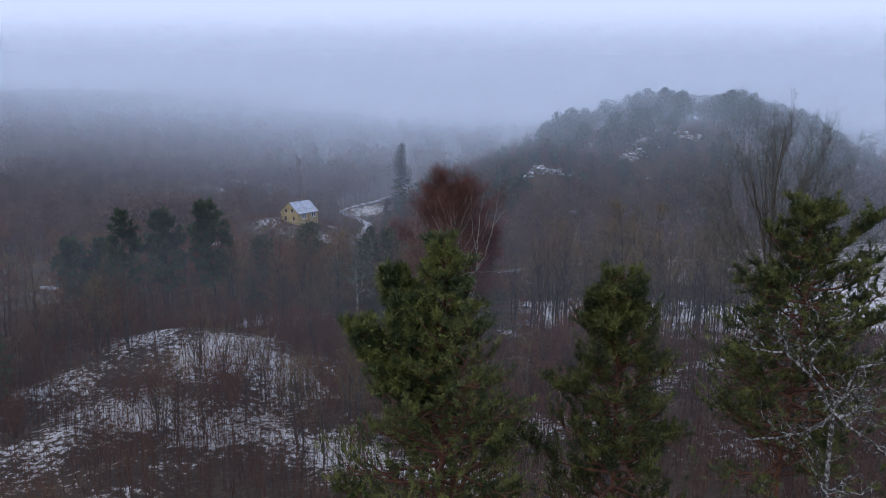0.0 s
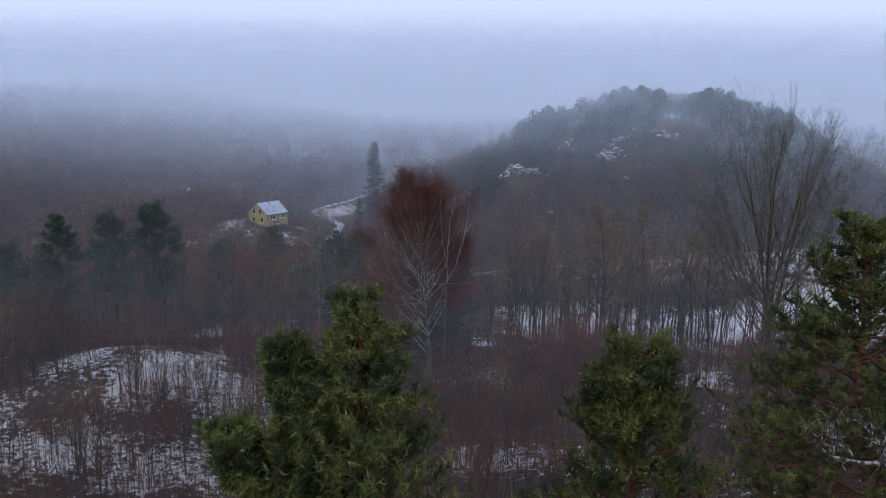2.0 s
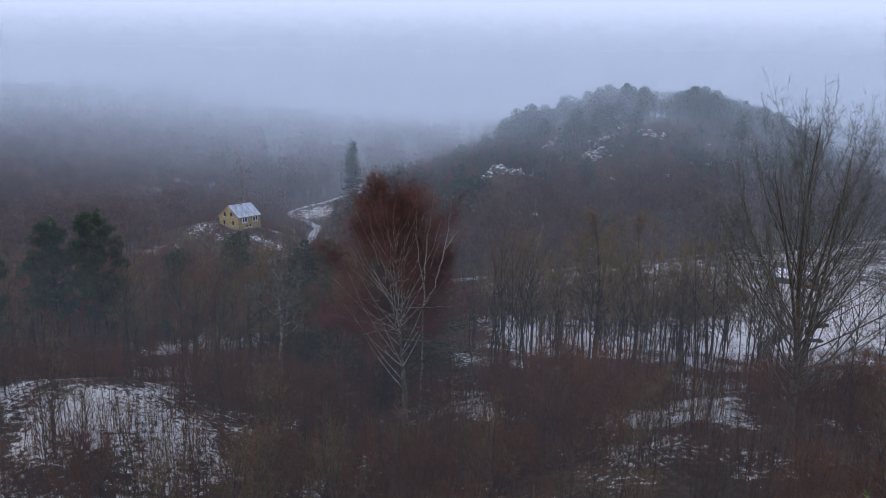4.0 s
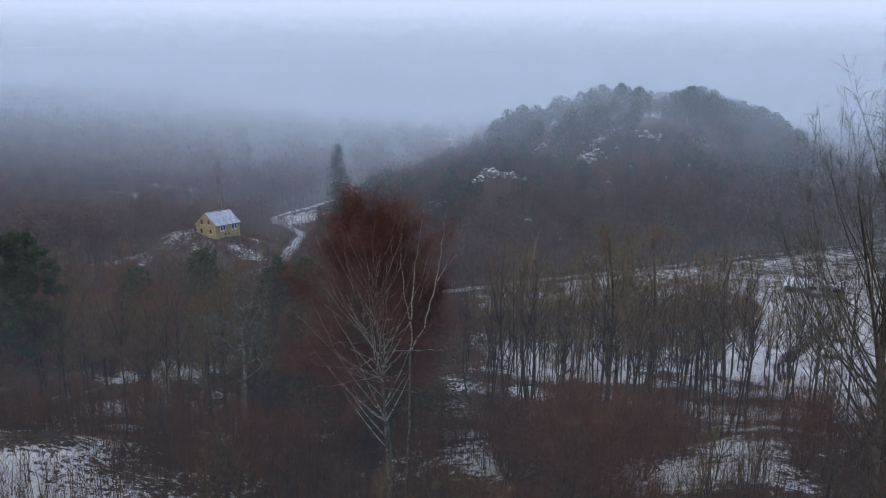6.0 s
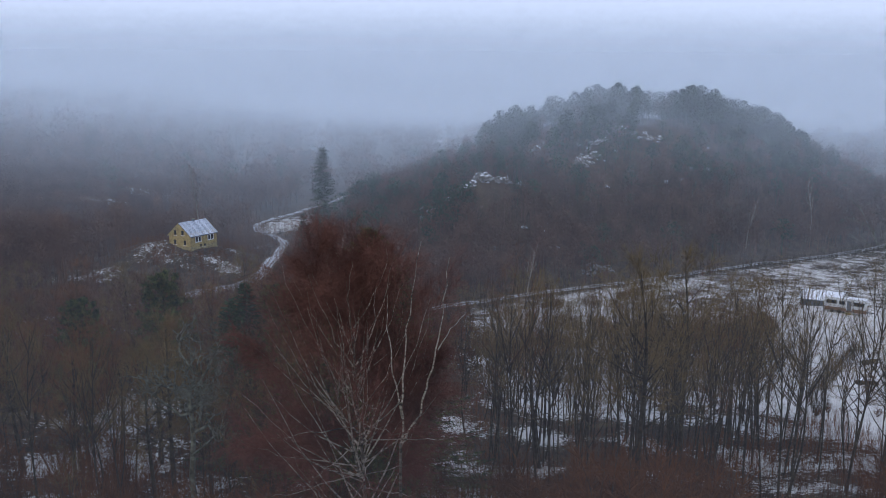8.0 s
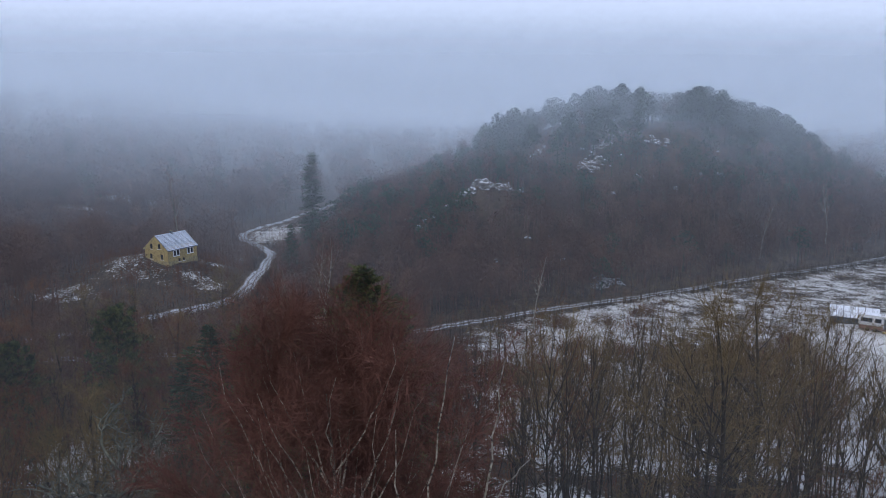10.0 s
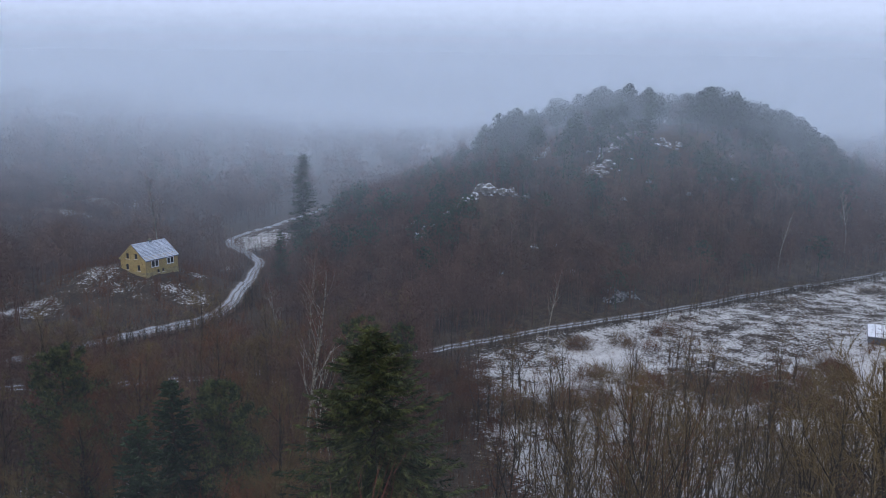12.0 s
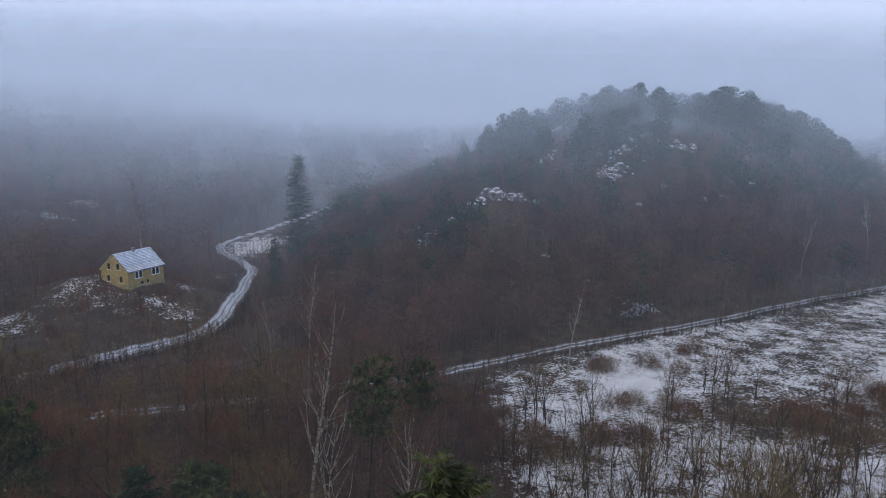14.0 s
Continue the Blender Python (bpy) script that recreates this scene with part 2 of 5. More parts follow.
def spline(pts, step=1.0):
    p = np.array([pts[0], *pts, pts[-1]], float)
    out = []
    for i in range(1, len(p) - 2):
        k = max(2, int(np.hypot(*(p[i + 1] - p[i])) / step))
        t = np.linspace(0, 1, k, endpoint=False)[:, None]
        out.append(0.5 * (2 * p[i] + (p[i + 1] - p[i - 1]) * t + (2 * p[i - 1] - 5 * p[i] + 4 * p[i + 1] - p[i + 2]) * t ** 2
                          + (3 * p[i] - p[i - 1] - 3 * p[i + 1] + p[i + 2]) * t ** 3))
    return np.vstack(out + [p[-1:]])


ROAD_P, TRACK_P = spline(ROAD), spline(TRACK)


def off_line(pts, x, y):
    """How far (x, y) lies from a line of points."""
    x, y = np.atleast_1d(x).astype(float), np.atleast_1d(y).astype(float)
    best = np.full(x.shape, 1e9)
    for px, py in pts[::3]:
        best = np.minimum(best, np.hypot(x - px, y - py))
    return best


def field_of(x, y):
    """1 in the open snowy field below the hill."""
    a, s = hill_coords(x, y)
    edge = np.interp(y, [100, 120, 150, 180, 260], [60, 10, 0, 4, 40])
    return smooth(-1, -7, s) * smooth(-2, 5, x - edge) * smooth(112, 130, y)


def snow_of(x, y):
    """How much snow lies on the ground: about 0 bare, 0.3 patchy, 0.7 closed."""
    a, s = hill_coords(x, y)
    v = 0.09 + 0.055 * smooth(95, 84, y) + 0.13 * np.sin(0.42 * x + 0.2 * y) * np.sin(0.33 * y - 0.25 * x) * smooth(130, 110, y) + 0.22 * bump_at(x, y, -28, 65, 9, 7) + 0.10 * bump_at(x, y, -24, 52, 13, 7) + 0.05 * bump_at(x, y, -28, 54, 22, 10) + 0.08 * bump_at(x, y, -5, 50, 30, 10)
    v = v + (0.265 + 0.06 * np.sin(0.13 * x + 0.05 * y) * np.sin(0.11 * y) + 0.06 * np.sin(0.7 * x) * np.sin(0.55 * y + 0.2 * x)) * field_of(x, y) + 0.29 * bump_at(x, y, 27, 174, 6, 8) + 0.10 * bump_at(x, y, 14, 161, 6, 8) - 0.12 * bump_at(x, y, 42, 157, 12, 7) + 0.03 * bump_at(x, y, 70, 200, 40, 14) - 0.04 * smooth(40, 80, a) * smooth(-40, -20, s) * smooth(3, -3, s) + 0.07 * smooth(112, 122, y) * smooth(160, 145, y) * smooth(2, 8, x) * smooth(60, 40, x) + 0.28 * bump_at(x, y, 78, 165, 16, 14) + 0.22 * bump_at(x, y, 72, 156, 9, 9)
    v = v + (0.07 + 0.16 * np.sin(0.36 * x + 0.21 * y) * np.sin(0.31 * y - 0.17 * x + 1)) * smooth(84, 92, y) * smooth(128, 118, y) * smooth(0, 6, x) + 0.14 * smooth(62, 70, y) * smooth(84, 78, y) * bump_at(x, y, 17, 72, 9, 12)
    v = v + 0.16 * bump_at(x, y, -26, 86, 14, 8) + 0.12 * bump_at(x, y, -40, 100, 20, 10) + 0.14 * bump_at(x, y, 15, 62, 5, 5) + 0.2 * bump_at(x, y, 20, 75, 5, 5) + 0.3 * bump_at(x, y, 64, 140, 9, 12) + 0.2 * bump_at(x, y, 48, 112, 9, 10) + 0.10 * smooth(100, 112, y) * smooth(140, 130, y) * smooth(3, 10, x) * smooth(70, 50, x) + 0.14 * bump_at(x, y, 39, 92, 8, 9) + 0.22 * bump_at(x, y, -39, 120, 7, 5) + 0.25 * bump_at(x, y, -32, 100, 7, 6) + 0.2 * bump_at(x, y, -14, 87, 6, 4) + 0.2 * bump_at(x, y, -24, 92, 6, 4)
    v = v + 0.07 * bump_at(x, y, -60, 206, 17, 15) + 0.24 * bump_at(x, y, -52, 203, 4, 3) + 0.15 * bump_at(x, y, -60, 198, 6, 2.5) + 0.25 * bump_at(x, y, -50, 213, 2.5, 4) + 0.16 * bump_at(x, y, -52, 215, 3, 5) + 0.05 * bump_at(x, y, -66, 201, 5, 4) + 0.30 * bump_at(x, y, -47, 200, 4, 4) + 0.14 * bump_at(x, y, -69, 206, 5, 5) + 0.60 * bump_at(x, y, -53, 290, 13, 22)
    for cx, cy, sx, sy, q in ((-23, 66, 6, 4, 0.08), (2, 104, 4, 24, 0.22), (-36, 117, 9, 6, 0.32), (-33, 101, 6, 7, 0.22), (17, 70, 4, 3, 0.22), (3, 88, 4, 7, 0.25), (-31, 129, 5, 5, 0.25), (30, 98, 6, 7, 0.2), (48, 103, 9, 7, 0.3), (52, 116, 7, 6, 0.25), (25, 80, 6, 5, 0.18), (-20, 63, 5, 4, 0.15), (-28, 44, 8, 5, 0.12),
                              (-11, 47, 4, 4, 0.2), (-4, 42, 4, 3, 0.2), (4, 53, 6, 4, 0.2), (2, 78, 4, 4, 0.2), (-27, 173, 7, 3, 0.3), (-24.5, 163, 5, 2.5, 0.5), (-14, 158, 5, 2, 0.35), (-40, 126, 6, 5, 0.2), (-77, 191, 8, 5, 0.3), (-123, 348, 16, 9, 0.7), (-113, 362, 10, 6, 0.6),
                              (-130, 321, 12, 6, 0.5), (-6, 258, 6, 8, 0.42), (-2, 238, 4, 4, 0.4), (-22, 258, 5, 5, 0.35), (-8, 600, 30, 20, 0.7), (-66, 204, 6, 4, 0.08), (-54, 250, 6, 8, 0.35)):
        v = v + q * bump_at(x, y, cx, cy, sx, sy)
    v = v - 0.16 * smooth(2, 20, s) * smooth(-60, -20, a) * smooth(400, 300, y)
    v = v - 0.1 * smooth(130, 160, y) * smooth(-2, -10, x) * smooth(190, 170, y) - 0.25 * smooth(330, 420, y)
    return v


# ---- mesh builders ----
def fast_mesh(name, verts, faces, smooth_shade=False):
    """A mesh from arrays; faces is an (n, 3) or (n, 4) array."""
    me = bpy.data.meshes.new(name)
    v, f = np.asarray(verts, np.float32).reshape(-1, 3), np.asarray(faces, np.int32)
    k = f.shape[1]
    me.vertices.add(len(v))
    me.vertices.foreach_set("co", v.ravel())
    me.loops.add(f.size)
    me.loops.foreach_set("vertex_index", f.ravel())
    me.polygons.add(len(f))
    me.polygons.foreach_set("loop_start", np.arange(0, f.size, k, dtype=np.int32))
    if smooth_shade:
        me.polygons.foreach_set("use_smooth", np.ones(len(f), bool))
    me.update(calc_edges=True)
    return me


def mesh_part(name, data, mat, parent=None, label="", smooth_shade=False):
    me = data if isinstance(data, bpy.types.Mesh) else fast_mesh(name, *data, smooth_shade=smooth_shade)
    if not me.materials:
        me.materials.append(mat)
    ob = new(name, me)
    ob.parent = parent
    if label:
        tagged(ob, label)
    return ob


def part(name, bm, mat, parent=None, label=""):
    me = bpy.data.meshes.new(name)
    bmesh.ops.recalc_face_normals(bm, faces=bm.faces)
    bm.to_mesh(me)
    bm.free()
    me.materials.append(mat)
    ob = new(name, me)
    ob.parent = parent
    if label:
        tagged(ob, label)
    return ob


def thing(name, at, label, category, group="", kind="", rz=0.0, s=1.0):
    ob = new(name)
    ob.matrix_basis = pose(*at, 0, 0, rz) @ Matrix.Diagonal((s, s, s, 1))
    return tagged(ob, label, category, group, kind)


class Wood:
    """Gathers tubes and flat blades into arrays of quads."""

    def __init__(self):
        self.v, self.f, self.n = [], [], 0

    def tube(self, pts, rads, sides=5):
        pts = np.asarray(pts, float)
        d = np.gradient(pts, axis=0)
        d /= np.linalg.norm(d, axis=1)[:, None] + 1e-9
        ref = np.where(np.abs(d[:, 2:3]) > 0.9, np.array([[1.0, 0, 0]]), np.array([[0, 0, 1.0]]))
        u = np.cross(d, ref)
        u /= np.linalg.norm(u, axis=1)[:, None] + 1e-9
        w = np.cross(d, u)
        ang = np.arange(sides) * 2 * np.pi / sides
        ring = pts[:, None] + np.asarray(rads)[:, None, None] * (np.cos(ang)[None, :, None] * u[:, None] + np.sin(ang)[None, :, None] * w[:, None])
        k = len(pts)
        i, j = np.meshgrid(np.arange(k - 1), np.arange(sides), indexing="ij")
        j2 = (j + 1) % sides
        q = np.stack([i * sides + j, i * sides + j2, (i + 1) * sides + j2, (i + 1) * sides + j], -1).reshape(-1, 4)
        q = np.vstack([q[:, :3], q[:, [0, 2, 3]]])
        self.v.append(ring.reshape(-1, 3))
        self.f.append(q + self.n)
        self.n += k * sides

    def blades(self, base, tip, width, rng):
        """Thin pointed blades from base to tip, each turned its own way."""
        base, tip = np.asarray(base, float), np.asarray(tip, float)
        if not len(base):
            return
        d = tip - base
        side = np.cross(d, rng.normal(size=d.shape))
        side /= np.linalg.norm(side, axis=1)[:, None] + 1e-9
        w = np.broadcast_to(np.asarray(width, float), (len(d),))[:, None] * 0.65
        v = np.stack([base - side * w, base + side * w, tip], 1).reshape(-1, 3)
        self.v.append(v)
        self.f.append(np.arange(len(v)).reshape(-1, 3) + self.n)
        self.n += len(v)

    def data(self):
        return np.vstack(self.v), np.vstack(self.f)


def unit(v):
    return v / (np.linalg.norm(v) + 1e-9)


def limb_points(rng, p, d, length, n=5, bend=0.15, rise=0.0):
    pts, p, d = [np.array(p, float)], np.array(p, float), unit(np.array(d, float))
    for _ in range(n):
        d = unit(d + rng.normal(scale=bend, size=3) + np.array([0, 0, rise]))
        p = p + d * length / n
        pts.append(p)
    return np.array(pts)


def bare_tree(seed, h, r=0.1, stems=1, boughs=14, low=0.3, reach=0.3, angle=55, rise=0.08, twigs=8, twig_len=0.9, twig_w=0.03, sub=4, lean=0.05, bend=0.12, segs=4, sub_wood=True, tsegs=9, splay=(0.08, 0.28)):
    """A leafless tree: stem or stems, boughs, branches, and fine twigs as blades. Returns the wood and the twigs."""
    rng = np.random.default_rng(seed)
    wood, fine = Wood(), Wood()
    tb, tt = [], []

    def twig_along(pts, count, scale=1.0):
        for _ in range(count):
            k = rng.uniform(0.25, 1.0) * (len(pts) - 1)
            i = min(int(k), len(pts) - 2)
            b = pts[i] + (pts[i + 1] - pts[i]) * (k - i)
            d = unit(unit(pts[i + 1] - pts[i]) + rng.normal(scale=0.55, size=3) + np.array([0, 0, 0.25]))
            tb.append(b)
            tt.append(b + d * twig_len * scale * rng.uniform(0.5, 1.3))

    for st in range(stems):
        th = rng.uniform(0, 6.28)
        out = lean if stems == 1 else rng.uniform(*splay)
        hs = h * (1 if st == 0 else rng.uniform(0.72, 0.98))
        trunk = limb_points(rng, (0.15 * (st > 0) * math.cos(th), 0.15 * (st > 0) * math.sin(th), -0.4), (out * math.cos(th), out * math.sin(th), 1), hs + 0.4, tsegs, 0.045, 0.02)
        rad = np.linspace(r, r * 0.12, len(trunk)) * (1 if st == 0 else 0.8)
        rad[0] *= 1.35
        wood.tube(trunk, rad, 5)
        twig_along(trunk[len(trunk) // 2:], twigs * 2)
        for b in range(max(3, boughs // stems)):
            f = low + (0.97 - low) * (b + rng.uniform(0, 1)) / max(3, boughs // stems)
            k = f * (len(trunk) - 1)
            i = min(int(k), len(trunk) - 2)
            p = trunk[i] + (trunk[i + 1] - trunk[i]) * (k - i)
            az, el = rng.uniform(0, 6.28), radians(90 - angle * rng.uniform(0.75, 1.2))
            ln = h * reach * (1.15 - 0.75 * (f - low) / (1 - low)) * rng.uniform(0.7, 1.2)
            d = (math.cos(az) * math.cos(el), math.sin(az) * math.cos(el), math.sin(el))
            pts = limb_points(rng, p, d, ln, segs, bend, rise)
            br = r * (1 - f) * 0.55 + 0.012
            wood.tube(pts, np.linspace(br, 0.008, len(pts)), 3)
            twig_along(pts, twigs)
            for _ in range(sub):
                j = rng.integers(1, len(pts) - 1)
                dd = unit(unit(pts[j + 1] - pts[j]) + rng.normal(scale=0.6, size=3) + np.array([0, 0, 0.2]))
                sp = limb_points(rng, pts[j], dd, ln * rng.uniform(0.3, 0.6), 2, bend, rise)
                if sub_wood:
                    wood.tube(sp, np.linspace(br * 0.5, 0.006, len(sp)), 3)
                else:
                    tb.extend(sp[:-1]), tt.extend(sp[1:])
                twig_along(sp, twigs, 0.85)
    fine.blades(np.array(tb), np.array(tt), twig_w * rng.uniform(0.6, 1.2, len(tb)), rng)
    return wood.data(), fine.data()


def egg_tree(seed, h, rmax, limbs=16, mid=0.7, half=0.29, low=(0.25, 0.5), r=0.1, stems=((0, 0, 1.0),), limb_w=(0.012, 0.005), veil=40, veil_len=0.8, sub=2, twig_w=0.011, steep=1.9, thin_side=1.0, pts_n=7, sides=4, span=1.8, stray=0.4, limb_parts=None, sway=1.0, droop=0.0, lead=0.6, round_top=1.0, dome_from=0.0, crowd=1.2, full=(0.5, 0.8)):
    """A leafless tree whose limbs leave the stem steeply and end on an egg-shaped outline, in a veil of fine twigs."""
    rng = np.random.default_rng(seed)
    wood, fine = Wood(), Wood()
    tb, tt, arms = [], [], []

    def twigs(pts, count, length, inner=0.3):
        count = int(count)
        if count < 1:
            return
        k = rng.uniform(inner, 1, count) * (len(pts) - 1)
        i = np.minimum(k.astype(int), len(pts) - 2)
        step = pts[i + 1] - pts[i]
        b = pts[i] + step * (k - i)[:, None]
        d = step / (np.linalg.norm(step, axis=1)[:, None] + 1e-9) * 0.9 + rng.normal(scale=0.55, size=(count, 3)) - np.array([0, 0, droop])
        d /= np.linalg.norm(d, axis=1)[:, None]
        m = b + d * (length * rng.uniform(0.4, 1.0, count))[:, None]
        tb.append(b), tt.append(m)
        for _ in range(3):
            e = d + rng.normal(scale=0.6, size=(count, 3)) - np.array([0, 0, droop])
            e /= np.linalg.norm(e, axis=1)[:, None]
            tb.append(b + (m - b) * rng.uniform(0.4, 1, count)[:, None])
            tt.append(m + e * (length * rng.uniform(0.3, 0.8, count))[:, None])

    for ox, oy, f in stems:
        main = f == 1.0
        foot = np.array([0.0, 0.0, -0.4]) if main else np.array([0.0, 0.0, 0.16 * h])
        top = np.array([ox, oy, h * f * 0.88])
        u = np.linspace(0, 1, 11)[:, None]
        trunk = foot + (top - foot) * np.hstack([u ** 1.8, u ** 1.8, u]) + np.sin(np.pi * u) * np.append(rng.normal(scale=0.018 * h * sway, size=2), 0) + np.sin(2 * np.pi * u) * np.append(rng.normal(scale=0.010 * h * sway, size=2), 0)
        wood.tube(trunk, np.linspace(r, r * 0.15, 11) * (1 if main else 0.7), 7 if r > 0.12 else 5)
        twigs(trunk[6:], veil, veil_len)
        n = limbs if main else max(4, limbs // 3)
        for b in range(n):
            az, phi = b * 2.4 + rng.uniform(-0.4, 0.4), math.acos(1 - span * (dome_from + (1 - dome_from) * ((b + rng.uniform(0, 1)) / n) ** crowd))
            rad, q = rmax * math.sin(phi) ** round_top * rng.uniform(full[0], 1.0), rng.uniform(full[1], 1.0)
            tip = np.array([rad * math.cos(az) + ox * lead, rad * math.sin(az) + oy * lead, h * (mid + half * math.cos(phi) * q) * (1 if main else 0.95)])
            z0 = max(rng.uniform(*low) * h, tip[2] - steep * rad - rng.uniform(0.03, 0.1) * h)
            z0 = min(z0, trunk[-2, 2], tip[2] - 0.3)
            p = np.array([np.interp(z0, trunk[:, 2], trunk[:, c]) for c in range(3)])
            bend = p + (tip - p) * np.array([0.66, 0.66, 0.42])
            u = np.linspace(0, 1, pts_n)[:, None]
            pts = (1 - u) ** 2 * p + 2 * u * (1 - u) * bend + u ** 2 * tip + rng.normal(scale=0.004 * h, size=(pts_n, 3)) * u
            ln = float(np.linalg.norm(tip - p))
            arm = wood if limb_parts is None else Wood()
            arm.tube(pts, np.linspace(limb_w[0] + limb_w[1] * ln, 0.006, pts_n), sides)
            if limb_parts is not None:
                arms.append(arm.data())
            share = thin_side if math.sin(az) < 0.15 else 1.0
            twigs(pts, veil * share, veil_len, 0.45)
            for _ in range(sub):
                j = int(rng.integers(pts_n // 3, pts_n - 1))
                sp = limb_points(rng, pts[j], unit(pts[j + 1] - pts[j]) + rng.normal(scale=stray, size=3), ln * rng.uniform(0.2, 0.42) + 0.3, 3, 0.1, 0.06)
                fine.tube(sp, np.linspace(limb_w[0] * 0.6, 0.005, len(sp)), 3)
                twigs(sp, veil * share * 0.7, veil_len * 0.9, 0.15)
    fine.blades(np.vstack(tb), np.vstack(tt), twig_w, rng)
    if limb_parts is not None:
        limb_parts.extend(arms)
    return wood.data(), fine.data()


def crooked_tree(seed, h, reach, r=0.09, arms=8, low=0.8, fine_w=0.012, kids=6, first=()):
    """A leafless old tree whose arms twist and fork again and again; first: lines of its main arms from the crotch. Returns the wood and the twigs."""
    rng = np.random.default_rng(seed)
    wood, fine = Wood(), Wood()
    tb, tt = [], []
    trunk = limb_points(rng, (0, 0, -0.4), (0.03, 0.02, 1), h * low + 0.4, 8, 0.06, 0.03)
    wood.tube(trunk, np.linspace(r * 1.3, r * 0.8, len(trunk)), 7)

    def offshoots(pts, ln, rad, level):
        for _ in range(kids if level < 2 else 5):
            j = int(rng.integers(1, len(pts)))
            dd = unit(unit(pts[j] - pts[j - 1]) + rng.normal(scale=0.65, size=3) + np.array([0, 0, 0.18]))
            if level < 2:
                fork(pts[j], dd, ln * rng.uniform(0.32, 0.6), rad * 0.5, level + 1)
            else:
                q = pts[j] + dd * ln * rng.uniform(0.3, 0.7)
                tb.append(pts[j]), tt.append(q)

    def fork(p, d, ln, rad, level):
        pts = limb_points(rng, p, d, ln, 7, 0.34, 0.05)
        wood.tube(pts, np.linspace(rad, rad * 0.35, len(pts)), 5 if level == 0 else 3)
        offshoots(pts, ln, rad, level)

    for line in first:
        pts = [trunk[-1]]
        for a, b in zip(line, line[1:]):
            for u in (0.34, 0.67, 1.0):
                pts.append(trunk[-1] + np.array(a) + (np.array(b) - np.array(a)) * u + rng.normal(scale=0.035, size=3))
        pts = np.array(pts)
        wood.tube(pts, np.linspace(r * 0.8, r * 0.28, len(pts)), 6)
        offshoots(pts, reach, r * 0.55, 0)
        offshoots(pts, reach * 0.7, r * 0.45, 0)
    for a in range(arms):
        az, el = a * 2.4 + rng.uniform(-0.4, 0.4), radians(rng.uniform(5, 60))
        j = int(rng.integers(len(trunk) - 3, len(trunk)))
        fork(trunk[j], (math.cos(az) * math.cos(el), math.sin(az) * math.cos(el), math.sin(el)), reach * rng.uniform(0.75, 1.1), r * 0.6, 0)
    fine.blades(np.array(tb), np.array(tt), fine_w, rng)
    return wood.data(), fine.data()


